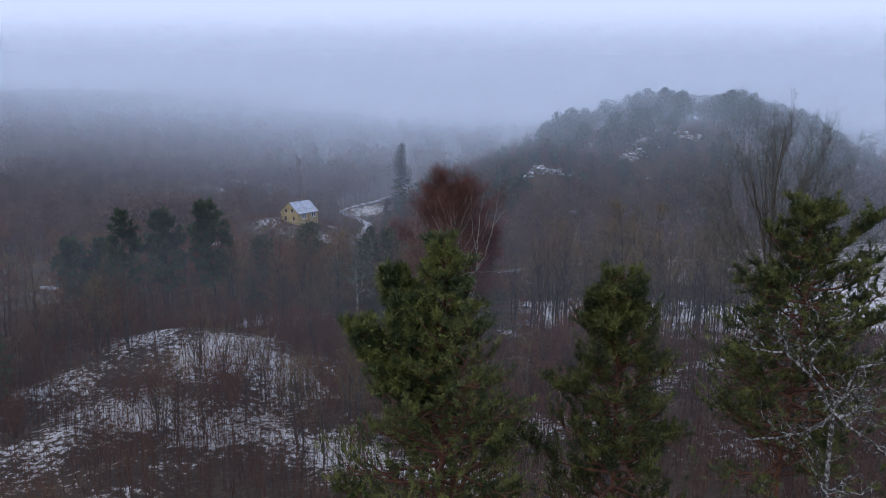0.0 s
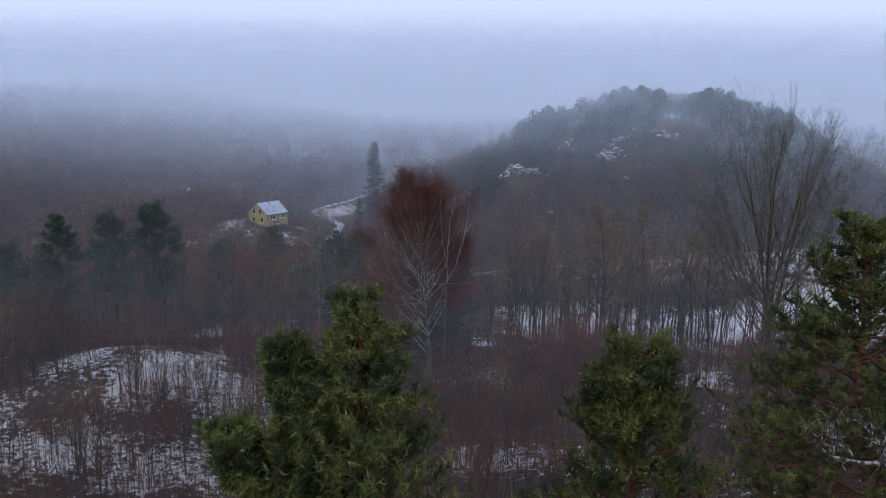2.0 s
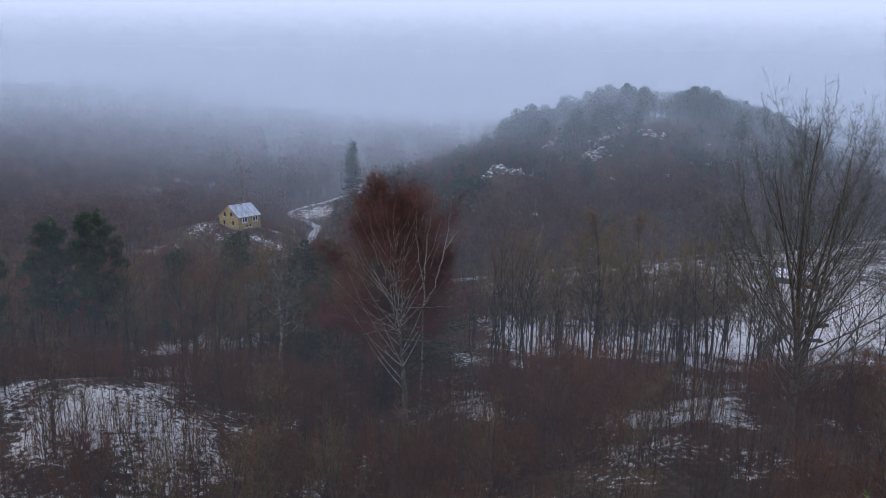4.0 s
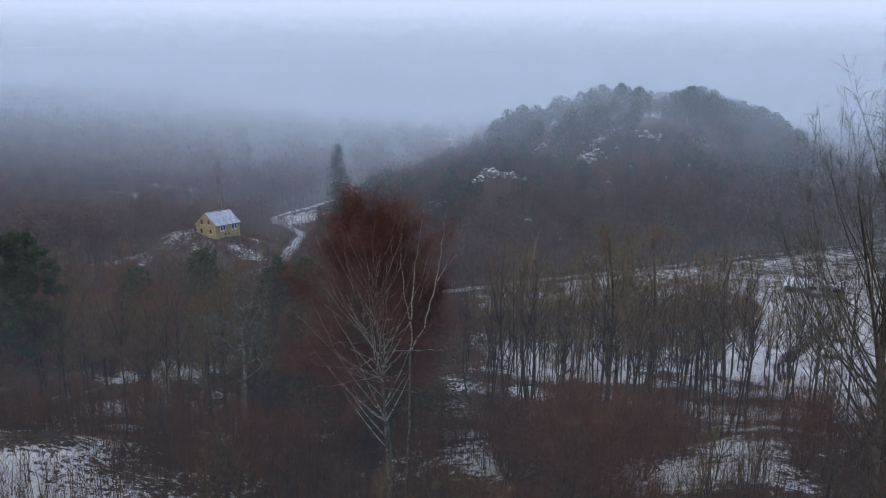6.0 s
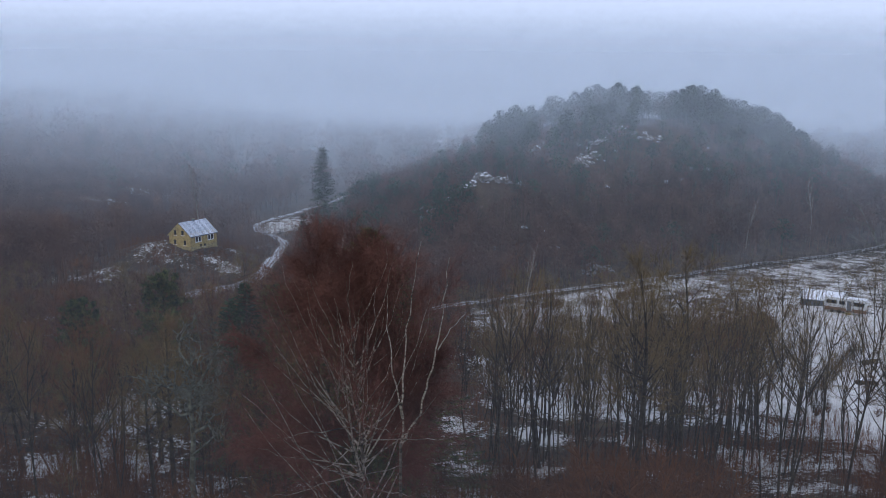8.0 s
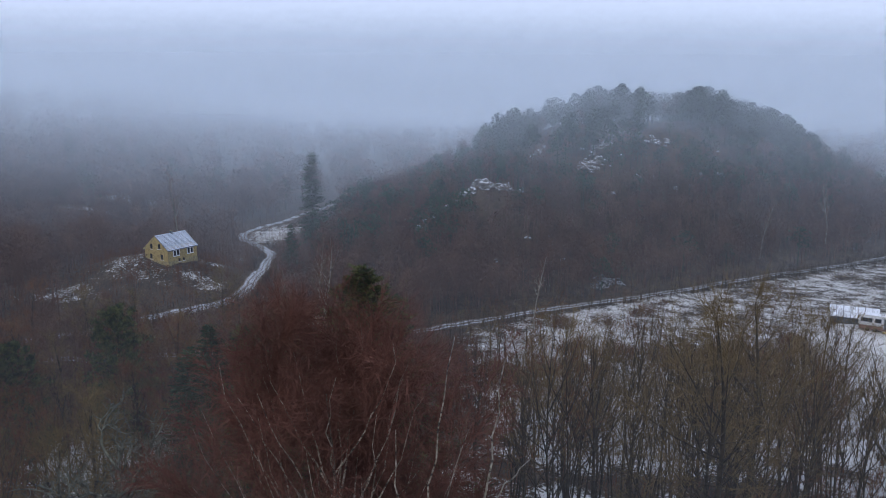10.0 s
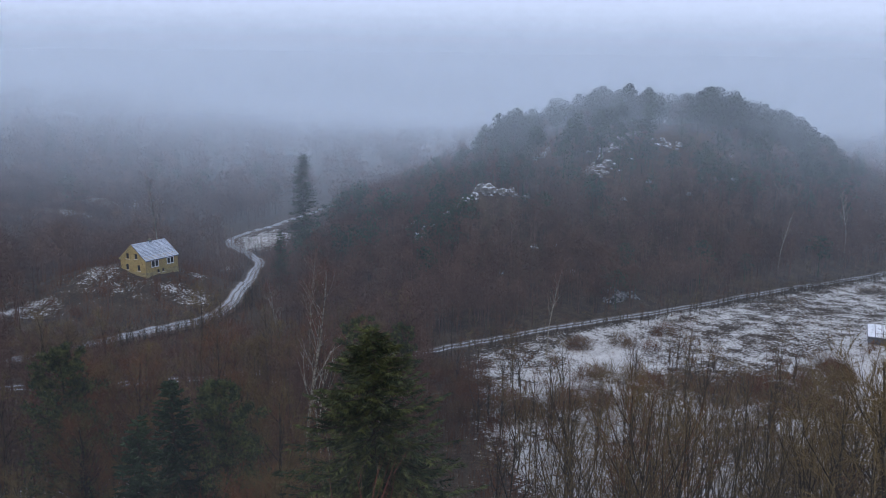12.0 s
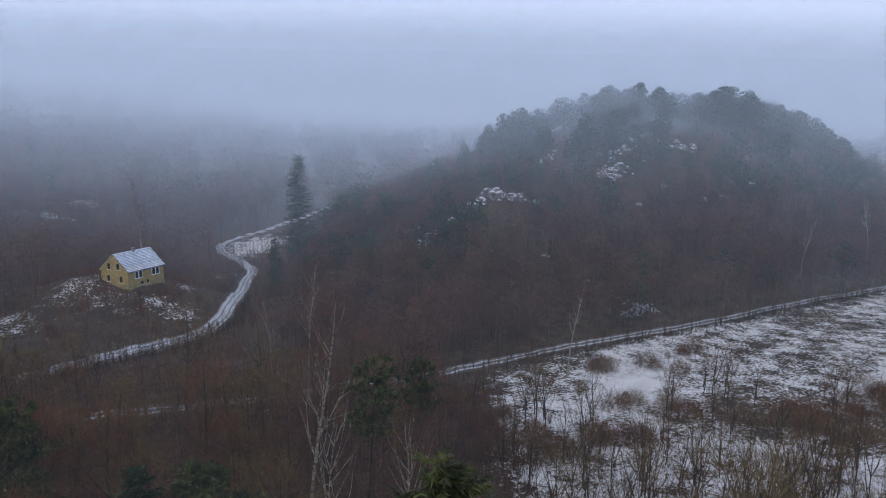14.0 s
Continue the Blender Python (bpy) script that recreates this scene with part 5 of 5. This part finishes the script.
bare_near = [light_tree(240 + k, 13, 330, 0.035, 2.4) for k in range(6)]
bare_far = [light_tree(200 + k, 11, 110, 0.115, 3.2, 1.15) for k in range(6)]
pine_crest = [light_pine(226 + k, 11.5, 2.7, 520, 11) for k in range(4)]
bare_haze = [light_tree(210 + k, 12.5, 130, 0.24, 5.2, 1.7) for k in range(6)]
pine_far = [light_pine(220 + k, 11.5, 3.4, 234) for k in range(6)]
woods("hillfoot_woods", bare_near, strew(420, -80, -2, 118, 186, lambda x, y: clearing(x, y) * (1 - slope(x, y)) * (off_line(ROAD_P, x, y) > 11), 0.6, 1.0), TWIG_HAZED, "dense leafless brown woods between the two tracks", "woods")
def open_rock(x, y):
    """0 where bare rock stands free of trees."""
    v = bump_at(x, y, 13, 235, 8, 8) + bump_at(x, y, 44, 251, 6, 9) + bump_at(x, y, 53, 267, 5, 9) + bump_at(x, y, 62, 279, 4, 8) + bump_at(x, y, 35, 279, 4, 8) + bump_at(x, y, 68, 264, 4, 6) + 0.7 * bump_at(x, y, -5, 238, 6, 6)
    return 1 - np.clip(1.3 * v, 0, 0.97)


def low_slope(x, y):
    return open_rock(x, y) * slope(x, y) * (1 - 0.97 * np.clip((height(x, y) - 3) / 12, 0, 1))


def groves(x, y):
    """Pines in uneven groves over the upper hill."""
    v = np.sin(0.13 * x + 0.07 * y + 1) * np.sin(0.11 * y - 0.05 * x) + 0.5 * np.sin(0.31 * x + 2) * np.sin(0.27 * y + 0.1 * x)
    return open_rock(x, y) * slope(x, y) * np.clip((height(x, y) - 1) / 12, 0.06, 1) * np.clip(0.55 + 0.7 * v, 0.15, 1)


woods("hill_woods", bare_far, strew(1000, -30, 240, 185, 330, low_slope, 0.6, 1.0), TWIG_HAZED, "leafless brown woods on the slope of the hill", "woods")
woods("hill_woods", bare_far, strew(1000, -30, 240, 185, 330, low_slope, 0.6, 1.05), TWIG_HAZED, "leafless woods hazed to grey-brown on the slope of the hill", "woods")
woods("hill_pines", pine_far, strew(1120, -10, 250, 205, 400, groves, 0.5, 1.0), NEEDLE_FAR, "dark pines in groves over the hill", "woods")
woods("hill_pines", pine_crest, strew(150, 5, 220, 215, 350, lambda x, y: groves(x, y) * (height(x, y) > 14), 0.95, 1.18), NEEDLE_FAR, "tall dark pines standing out on the hilltop", "woods")
woods("hill_pines", pine_far, strew(230, 95, 230, 225, 360, lambda x, y: slope(x, y) * np.clip((height(x, y) + 2) / 14, 0.05, 1), 0.6, 1.05), NEEDLE_FAR, "dark pines on the far end of the hill", "woods")
woods("hill_pines", pine_far, strew(75, -34, 8, 222, 292, lambda x, y: open_rock(x, y) * (0.25 + 0.75 * (np.sin(0.3 * x + 1) + np.sin(0.23 * y) > 0)), 0.65, 1.1), NEEDLE_FAR, "dark pines on the shoulder of the hill above the road", "woods")
woods("valley_woods", bare_far, strew(1650, -200, -4, 165, 340, lambda x, y: clearing(x, y) * (1 - slope(x, y)) * (0.3 + 0.7 * (off_line(ROAD_P, x, y) > 9)) * (0.25 + 0.75 * (np.hypot(x + 56, y - 202) > 22)), 0.7, 1.15), TWIG_HAZED, "leafless woods in the valley", "woods")
woods("hillside_woods", bare_far, strew(1100, -250, -60, 190, 390, lambda x, y: (np.hypot(x + 58, y - 208) > 15) * clearing(x, y), 0.8, 1.2), TWIG_HAZED, "leafless woods on the rising ground behind the house", "woods")
woods("distant_woods", bare_haze, strew(2700, -460, 460, 320, 680, lambda x, y: clearing(x, y) * (1 - slope(x, y)), 0.8, 1.3), TWIG_HAZED, "distant leafless woods fading into the mist", "woods")
woods("distant_pines", [light_pine(230 + k, 14, 3.6, 162) for k in range(3)], strew(260, -420, 300, 280, 660, lambda x, y: clearing(x, y) * (1 - slope(x, y)), 0.8, 1.3), NEEDLE_DARK, "distant dark conifers in the mist", "woods")

# ---- the yellow house ----
def box(bm, x0, y0, z0, x1, y1, z1):
    vs = [bm.verts.new((x, y, z)) for z in (z0, z1) for x, y in ((x0, y0), (x1, y0), (x1, y1), (x0, y1))]
    for q in ((3, 2, 1, 0), (4, 5, 6, 7), (0, 1, 5, 4), (1, 2, 6, 5), (2, 3, 7, 6), (3, 0, 4, 7)):
        bm.faces.new([vs[i] for i in q])
    return bm


def boxes(*dims):
    bm = bmesh.new()
    for d in dims:
        box(bm, *d)
    return bm


YELLOW = two_tone("yellow_brick", (0.29, 0.215, 0.080), (0.40, 0.305, 0.118), 1.5, tint=0.12, fine=25)
PLINTH = two_tone("grey_plinth", (0.22, 0.18, 0.09), (0.32, 0.26, 0.12), 1.5)
FRAME_WHITE = two_tone("white_paint", (0.70, 0.70, 0.68), (0.80, 0.80, 0.78), 3, tint=0.05, rough=0.5)
TILE = two_tone("snowy_roof_tile", (0.44, 0.50, 0.60), (0.64, 0.69, 0.77), 1.0, tint=0.12)
TILE_DARK = two_tone("dark_roof_tile", (0.075, 0.085, 0.10), (0.13, 0.145, 0.165), 2.0)


def glass_material():
    m, n, l, p = material("dark_window_glass")
    p.inputs["Base Color"].default_value = (0.02, 0.022, 0.025, 1)
    p.inputs["Roughness"].default_value = 0.06
    p.inputs["Specular IOR Level"].default_value = 0.5
    return m


GLASS = glass_material()


def window(parent, m, w, h, leaves=2, frame_mat=None):
    """A framed window that looks along its own -y, its centre at m."""
    t = 0.09
    bm = boxes((-w / 2 - t, -0.07, -h / 2 - t, w / 2 + t, 0.05, -h / 2), (-w / 2 - t, -0.07, h / 2, w / 2 + t, 0.05, h / 2 + t),
               (-w / 2 - t, -0.07, -h / 2, -w / 2, 0.05, h / 2), (w / 2, -0.07, -h / 2, w / 2 + t, 0.05, h / 2))
    for k in range(1, leaves):
        x = -w / 2 + w * k / leaves
        box(bm, x - 0.09, -0.06, -h / 2, x + 0.09, 0.05, h / 2)
    fr = part("window", bm, frame_mat or FRAME_WHITE, parent, "white-framed window with dark panes")
    fr.matrix_basis = m
    for k in range(leaves):
        x0 = -w / 2 + w * k / leaves + (0.09 if k else 0)
        x1 = -w / 2 + w * (k + 1) / leaves - (0.09 if k < leaves - 1 else 0)
        part("pane", boxes((x0, 0.0, -h / 2, x1, 0.02, h / 2)), GLASS, fr, "dark window glass")
    part("sill", boxes((-w / 2 - 0.14, -0.14, -h / 2 - t - 0.05, w / 2 + 0.14, 0.0, -h / 2 - t)), FRAME_WHITE, fr)


def yellow_house():
    L, W, eave, ridge = 8.6, 6.8, 3.0, 5.9
    zg = -1.1
    hs = thing("house", (-59.1, 208.7, zg), "yellow house with a snow-dusted gable roof among bare trees", "house", rz=math.degrees(math.atan2(0.90, 0.44)))
    # local x along the ridge, local -y towards the road side
    bm = bmesh.new()
    prof = [(-W / 2, 0.35), (W / 2, 0.35), (W / 2, eave), (0, ridge - 0.12), (-W / 2, eave)]
    a = [bm.verts.new((-L / 2, y, z)) for y, z in prof]
    b = [bm.verts.new((L / 2, y, z)) for y, z in prof]
    bm.faces.new(a[::-1]), bm.faces.new(b)
    for i in range(5):
        j = (i + 1) % 5
        bm.faces.new((a[i], a[j], b[j], b[i]))
    part("wall", bm, YELLOW, hs, "yellow brick wall")
    part("plinth", boxes((-L / 2 - 0.05, -W / 2 - 0.05, -1.6, L / 2 + 0.05, W / 2 + 0.05, 0.35)), PLINTH, hs, "yellowish plinth wall")
    # roof: two slabs of tile courses
    sl = math.hypot(W / 2 + 0.28, (ridge - eave) * (W / 2 + 0.28) / (W / 2))
    pitch = math.degrees(math.atan2(ridge - eave, W / 2))
    for sgn in (-1, 1):
        roof = part("roof", boxes((-L / 2 - 0.15, 0, -0.14, L / 2 + 0.15, sl, -0.02)), TILE_DARK, hs, "dark tiled roof slope with snow on it")
        roof.matrix_basis = pose(0, 0, ridge, 0, 0, 180 if sgn < 0 else 0) @ pose(0, 0, 0, -pitch)
        n = 14
        course = None
        for k in range(n):
            y0 = sl * k / n
            if course is None:
                me_ob = part("tile_course", boxes((-L / 2 - 0.17, 0.0, -0.01, L / 2 + 0.17, sl / n * 0.66, 0.06)), TILE, roof, "snowy tile course")
                course = me_ob.data
            else:
                me_ob = new("tile_course", course)
                me_ob.parent = roof
            me_ob.matrix_basis = pose(0, y0 + 0.02, 0.0, 2.5)
        part("gutter", boxes((-L / 2 - 0.15, sl - 0.02, -0.16, L / 2 + 0.15, sl + 0.06, -0.08)), TILE_DARK, roof)
        part("bargeboard", boxes((-L / 2 - 0.21, 0, -0.18, -L / 2 - 0.17, sl, 0.05)), YELLOW, roof)
    ch = part("chimney", boxes((0.0, -0.3, ridge - 0.6, 0.5, 0.2, ridge + 0.45)), TILE_DARK, hs, "dark chimney on the ridge")
    part("cap", boxes((-0.07, -0.37, ridge + 0.45, 0.57, 0.27, ridge + 0.53)), PLINTH, ch)
    part("downpipe", boxes((-L / 2 - 0.08, -W / 2 - 0.12, 0.1, -L / 2 + 0.02, -W / 2 - 0.02, eave)), PLINTH, hs)
    # long side
    for x in (-1.9, 2.2):
        window(hs, pose(x, -W / 2 - 0.02, 1.95), 1.7, 1.15, 2)
    for x in (-1.2, 0.1):
        window(hs, pose(x, -W / 2 - 0.07, 0.35), 0.6, 0.6, 1, YELLOW)
    # gable end
    for y, z, w, h in ((1.3, 3.55, 0.75, 1.1), (-1.0, 3.6, 0.8, 1.05), (1.5, 1.3, 0.75, 1.1), (-1.6, 1.3, 0.75, 1.1)):
        window(hs, pose(-L / 2 - 0.02, y, z, 0, 0, -90), w, h, 1, YELLOW)
    return hs


yellow_house()


VAN_WHITE = two_tone("dull_white_panel", (0.40, 0.41, 0.41), (0.54, 0.55, 0.55), 2.0, tint=0.05, rough=0.5)
VAN_BAND = two_tone("rusty_band", (0.13, 0.075, 0.055), (0.20, 0.12, 0.09), 3.0, tint=0.1)


def house_shrubs():
    """Low leafless shrubs against the walls and in the rough garden."""
    r = np.random.default_rng(33)
    for k in range(26):
        ang, d = r.uniform(-2.9, 0.6), r.uniform(5.4, 10.5)
        x, y = -59.1 + d * math.cos(ang), 208.7 + d * math.sin(ang)
        plant(kinds["bush", k % 4], x, y, r.uniform(0.28, 0.6))


house_shrubs()


def caravan():
    """A long dull white caravan with dark windows and a door, a rusty band low down, on wheels."""
    z = float(height(79.8, 171.0))
    c = thing("caravan", (79.8, 171.0, z + 0.15), "long white caravan with dark windows parked on snow", "caravan", rz=-36)
    bm = boxes((-3.7, -1.15, 0.95, 3.7, 1.15, 2.85))
    bmesh.ops.bevel(bm, geom=[e for e in bm.edges], offset=0.2, segments=3, affect="EDGES")
    part("body", bm, VAN_WHITE, c, "dull white panelled body")
    part("skirt", boxes((-3.55, -1.1, 0.3, 3.55, 1.1, 0.98)), VAN_BAND, c, "rusty brown lower band")
    part("roof_snow", boxes((-3.4, -0.95, 2.84, 3.4, 0.95, 2.93)), SNOW, c, "thin snow on the roof")
    part("roof_vent", boxes((-0.4, -0.3, 2.93, 0.3, 0.3, 3.06)), VAN_WHITE, c)
    for x0, x1 in ((-3.3, -1.5), (-1.1, -0.1), (1.35, 3.2)):
        wf = part("window", boxes((x0, -1.19, 1.65, x1, -1.14, 2.4)), TILE_DARK, c, "dark caravan window")
        part("pane", boxes((x0 + 0.08, -1.205, 1.72, x1 - 0.08, -1.19, 2.33)), GLASS, wf)
    # a solid panel whose dark colour stands for the shade inside the doorway
    dr = part("door", boxes((0.3, -1.185, 0.6, 1.05, -1.14, 2.5)), TILE_DARK, c, "flat dark panel for the unlit inside of an open doorway")
    part("door_frame", boxes((0.22, -1.2, 0.6, 0.3, -1.14, 2.56), (1.05, -1.2, 0.6, 1.13, -1.14, 2.56), (0.3, -1.2, 2.5, 1.05, -1.14, 2.56)), VAN_WHITE, dr)
    part("step", boxes((0.2, -1.7, -0.05, 1.1, -1.2, 0.28)), PLINTH, c)
    part("drawbar", boxes((3.5, -0.08, 0.4, 5.0, 0.08, 0.55)), TILE_DARK, c)
    for x in (-0.6, 0.6):
        for sgn in (-1, 1):
            bm = bmesh.new()
            bmesh.ops.create_cone(bm, cap_ends=True, segments=16, radius1=0.36, radius2=0.36, depth=0.2, matrix=Matrix.Translation((x - 1.6, sgn * 1.08, 0.3)) @ Matrix.Rotation(radians(90), 4, "X"))
            part("wheel", bm, BARK, c)
    return c


def shed():
    """A low lean-to whose roof panels lie under snow, its low side to the yard."""
    x, y = 79.2, 178.5
    s = thing("shed", (x, y, float(height(x, y))), "low dark shed under a snow-covered lean-to roof", "shed", rz=-30)
    part("wall", boxes((-3.9, -1.8, -0.3, 3.9, 1.8, 1.5)), TILE_DARK, s, "dark boarded wall")
    rf = part("roof", boxes((-4.2, -2.4, -0.10, 4.2, 2.4, 0.0)), TILE_DARK, s)
    rf.matrix_basis = pose(0, 0, 2.05, 14)
    for k in range(7):
        part("roof_panel", boxes((-4.2 + 1.2 * k + 0.05, -2.35, 0.0, -4.2 + 1.2 * (k + 1) - 0.05, 2.35, 0.07)), SNOW, rf, "snowy roof panel" if k == 0 else "")
    return s


def log_pile(x, y, rz, n, ln):
    """Dark logs lying side by side, with some snow on them."""
    p = thing("log_pile", (x, y, float(height(x, y))), "small pile of dark logs with snow on top", "log pile", "log piles in the yard", rz=rz)
    r = np.random.default_rng(int(x))
    for k in range(n):
        row, col = (0, k) if k < n - 2 else (1, k - n + 2.5)
        bm = bmesh.new()
        rad = 0.15 + 0.05 * r.uniform()
        m = pose(r.uniform(-0.3, 0.3), (col - n / 2.5) * 0.36, 0.14 + 0.28 * row, 0, 90, r.uniform(-4, 4))
        bmesh.ops.create_cone(bm, cap_ends=True, segments=9, radius1=rad, radius2=rad * 0.85, depth=ln * r.uniform(0.8, 1.1), matrix=m)
        part("log", bm, BARK, p)
    bm = bmesh.new()
    bmesh.ops.create_icosphere(bm, subdivisions=2, radius=1, matrix=Matrix.Translation((0, 0, 0.5)) @ Matrix.Diagonal((ln * 0.42, 0.42, 0.10, 1)))
    part("snow_cap", bm, SNOW, p, "thin snow")


log_pile(67.3, 142.5, 20, 6, 2.6)
log_pile(61.0, 133.0, -12, 5, 2.8)
caravan()
shed()


# ---- brushy bank beside the yard ----
for k in range(15):
    u = k / 14
    plant(kinds["bush", k % 4], 47.5 + 22.5 * u + random.uniform(-0.5, 0.5), 123 + 27 * u + random.uniform(-0.5, 0.5), random.uniform(0.28, 0.45))
for k in range(11):
    plant(kinds["bush", k % 4], 44 + 1.8 * k, 117.5 + random.uniform(-0.8, 0.8), random.uniform(0.3, 0.5))


# ---- rocks ----
def rock_mesh(seed, rx, ry, rz_):
    bm = bmesh.new()
    bmesh.ops.create_icosphere(bm, subdivisions=3, radius=1)
    off = Vector((seed * 7.1, seed * 3.3, 0))
    for v in bm.verts:
        k = 1 + 0.55 * noise.noise(v.co * 1.6 + off) + 0.28 * noise.noise(v.co * 3.7 + off)
        v.co = Vector((v.co.x * rx * k, v.co.y * ry * k, max(-0.4, v.co.z) * rz_ * k))
    return bm


def rock_material():
    """Grey rock with snow lying on its upward faces."""
    m, n, l, p = material("snowy_rock")
    big, fine = noise_node(n, l, 0.7, 5), noise_node(n, l, 4.0, 6)
    r = ramp(n, l, big.outputs[0], [(0.35, (0.07, 0.065, 0.06)), (0.65, (0.20, 0.19, 0.18))])
    geo = n.new("ShaderNodeNewGeometry")
    xyz = n.new("ShaderNodeSeparateXYZ")
    l.new(geo.outputs["Normal"], xyz.inputs[0])
    add = n.new("ShaderNodeMath"); add.operation = "MULTIPLY_ADD"
    l.new(fine.outputs[0], add.inputs[0]); add.inputs[1].default_value = 1.0
    l.new(xyz.outputs["Z"], add.inputs[2])
    mr = n.new("ShaderNodeMapRange")
    mr.inputs["From Min"].default_value, mr.inputs["From Max"].default_value = 1.22, 1.38
    l.new(add.outputs[0], mr.inputs[0])
    l.new(mixed(n, l, r.outputs[0], (0.60, 0.62, 0.66), mr.outputs[0]), p.inputs["Base Color"])
    p.inputs["Roughness"].default_value = 0.85
    return m


SNOWY_ROCK = rock_material()
ROCKS = [(58, 280, 1.6, 1.0, 1.4), (49, 268, 1.4, 0.9, 1.1), (45, 260, 1.2, 0.9, 1.3), (37, 287, 1.2, 0.8, 1.2), (64, 272, 1.1, 0.8, 0.9), (56, 262, 0.8, 0.6, 0.6), (12, 243, 1.6, 1.2, 2.0), (24, 243, 1.0, 0.8, 1.0), (-8, 246, 1.0, 0.8, 0.8), (-2, 236, 0.9, 0.7, 0.6), (14, 240, 1.9, 1.5, 1.5), (10.5, 239, 1.5, 1.2, 1.1), (17.5, 240, 1.7, 1.2, 1.3), (6, 240, 1.3, 1.0, 0.8), (20, 241, 1.5, 1.2, 1.4), (4, 239, 1.5, 1.0, 0.9), (-4, 240, 1.4, 1.1, 0.8), (28, 240, 1.0, 0.8, 0.8),
         (46, 255, 1.7, 1.1, 1.0), (43.5, 256, 1.5, 1.2, 1.2), (49, 260, 1.8, 1.3, 1.4), (52, 272, 1.6, 1.1, 1.0), (55, 276, 1.4, 1.1, 1.0), (62, 284, 1.8, 1.2, 1.6), (35, 284, 1.8, 1.2, 1.4), (32, 281, 1.0, 0.8, 0.9),
         (68, 268, 1.7, 1.2, 1.1), (72, 270, 1.1, 0.9, 0.9), (59, 254, 1.0, 0.8, 0.8), (70, 254, 0.9, 0.7, 0.6), (15, 218, 0.9, 0.7, 0.6), (50, 246, 0.9, 0.7, 0.6), (80, 262, 1.0, 0.7, 0.7), (41, 214, 2.6, 1.7, 1.3), (38, 212.5, 1.6, 1.2, 0.9), (43.5, 215, 2.0, 1.4, 1.1), (40, 216.5, 1.6, 1.2, 1.0)]
rock_rng = np.random.default_rng(31)
for cx, cy, sx, sy, n in ((13, 240, 6, 2.5, 26), (-1, 238, 4, 2.5, 6), (47, 258, 4, 4, 12), (54, 273, 4, 4, 10), (63, 283, 3, 3, 5), (35, 283, 3, 3, 6), (68, 268, 5, 4, 5), (88, 262, 8, 5, 4), (28, 228, 5, 4, 4)):
    for _ in range(n):
        w_ = rock_rng.uniform(0.4, 1.25)
        ROCKS.append((cx + rock_rng.normal(scale=sx * 0.6), cy + rock_rng.normal(scale=sy * 0.6), w_, w_ * rock_rng.uniform(0.6, 0.9), w_ * rock_rng.uniform(0.4, 0.8)))
for k, (x, y, rx, ry, rz_) in enumerate(ROCKS):
    ob = part("rock", rock_mesh(k + 1, rx, ry, rz_), SNOWY_ROCK if y > 218 else ROCK)
    ob.matrix_basis = pose(x, y, float(height(x, y)), 0, 0, 40 * k)
    for pl in ob.data.polygons:
        pl.use_smooth = k % 5 == 0
    tagged(ob, "grey rock outcrop with snow on its ledges" if y > 218 else "dark grey boulder beside the track", "rock", "rock outcrops")
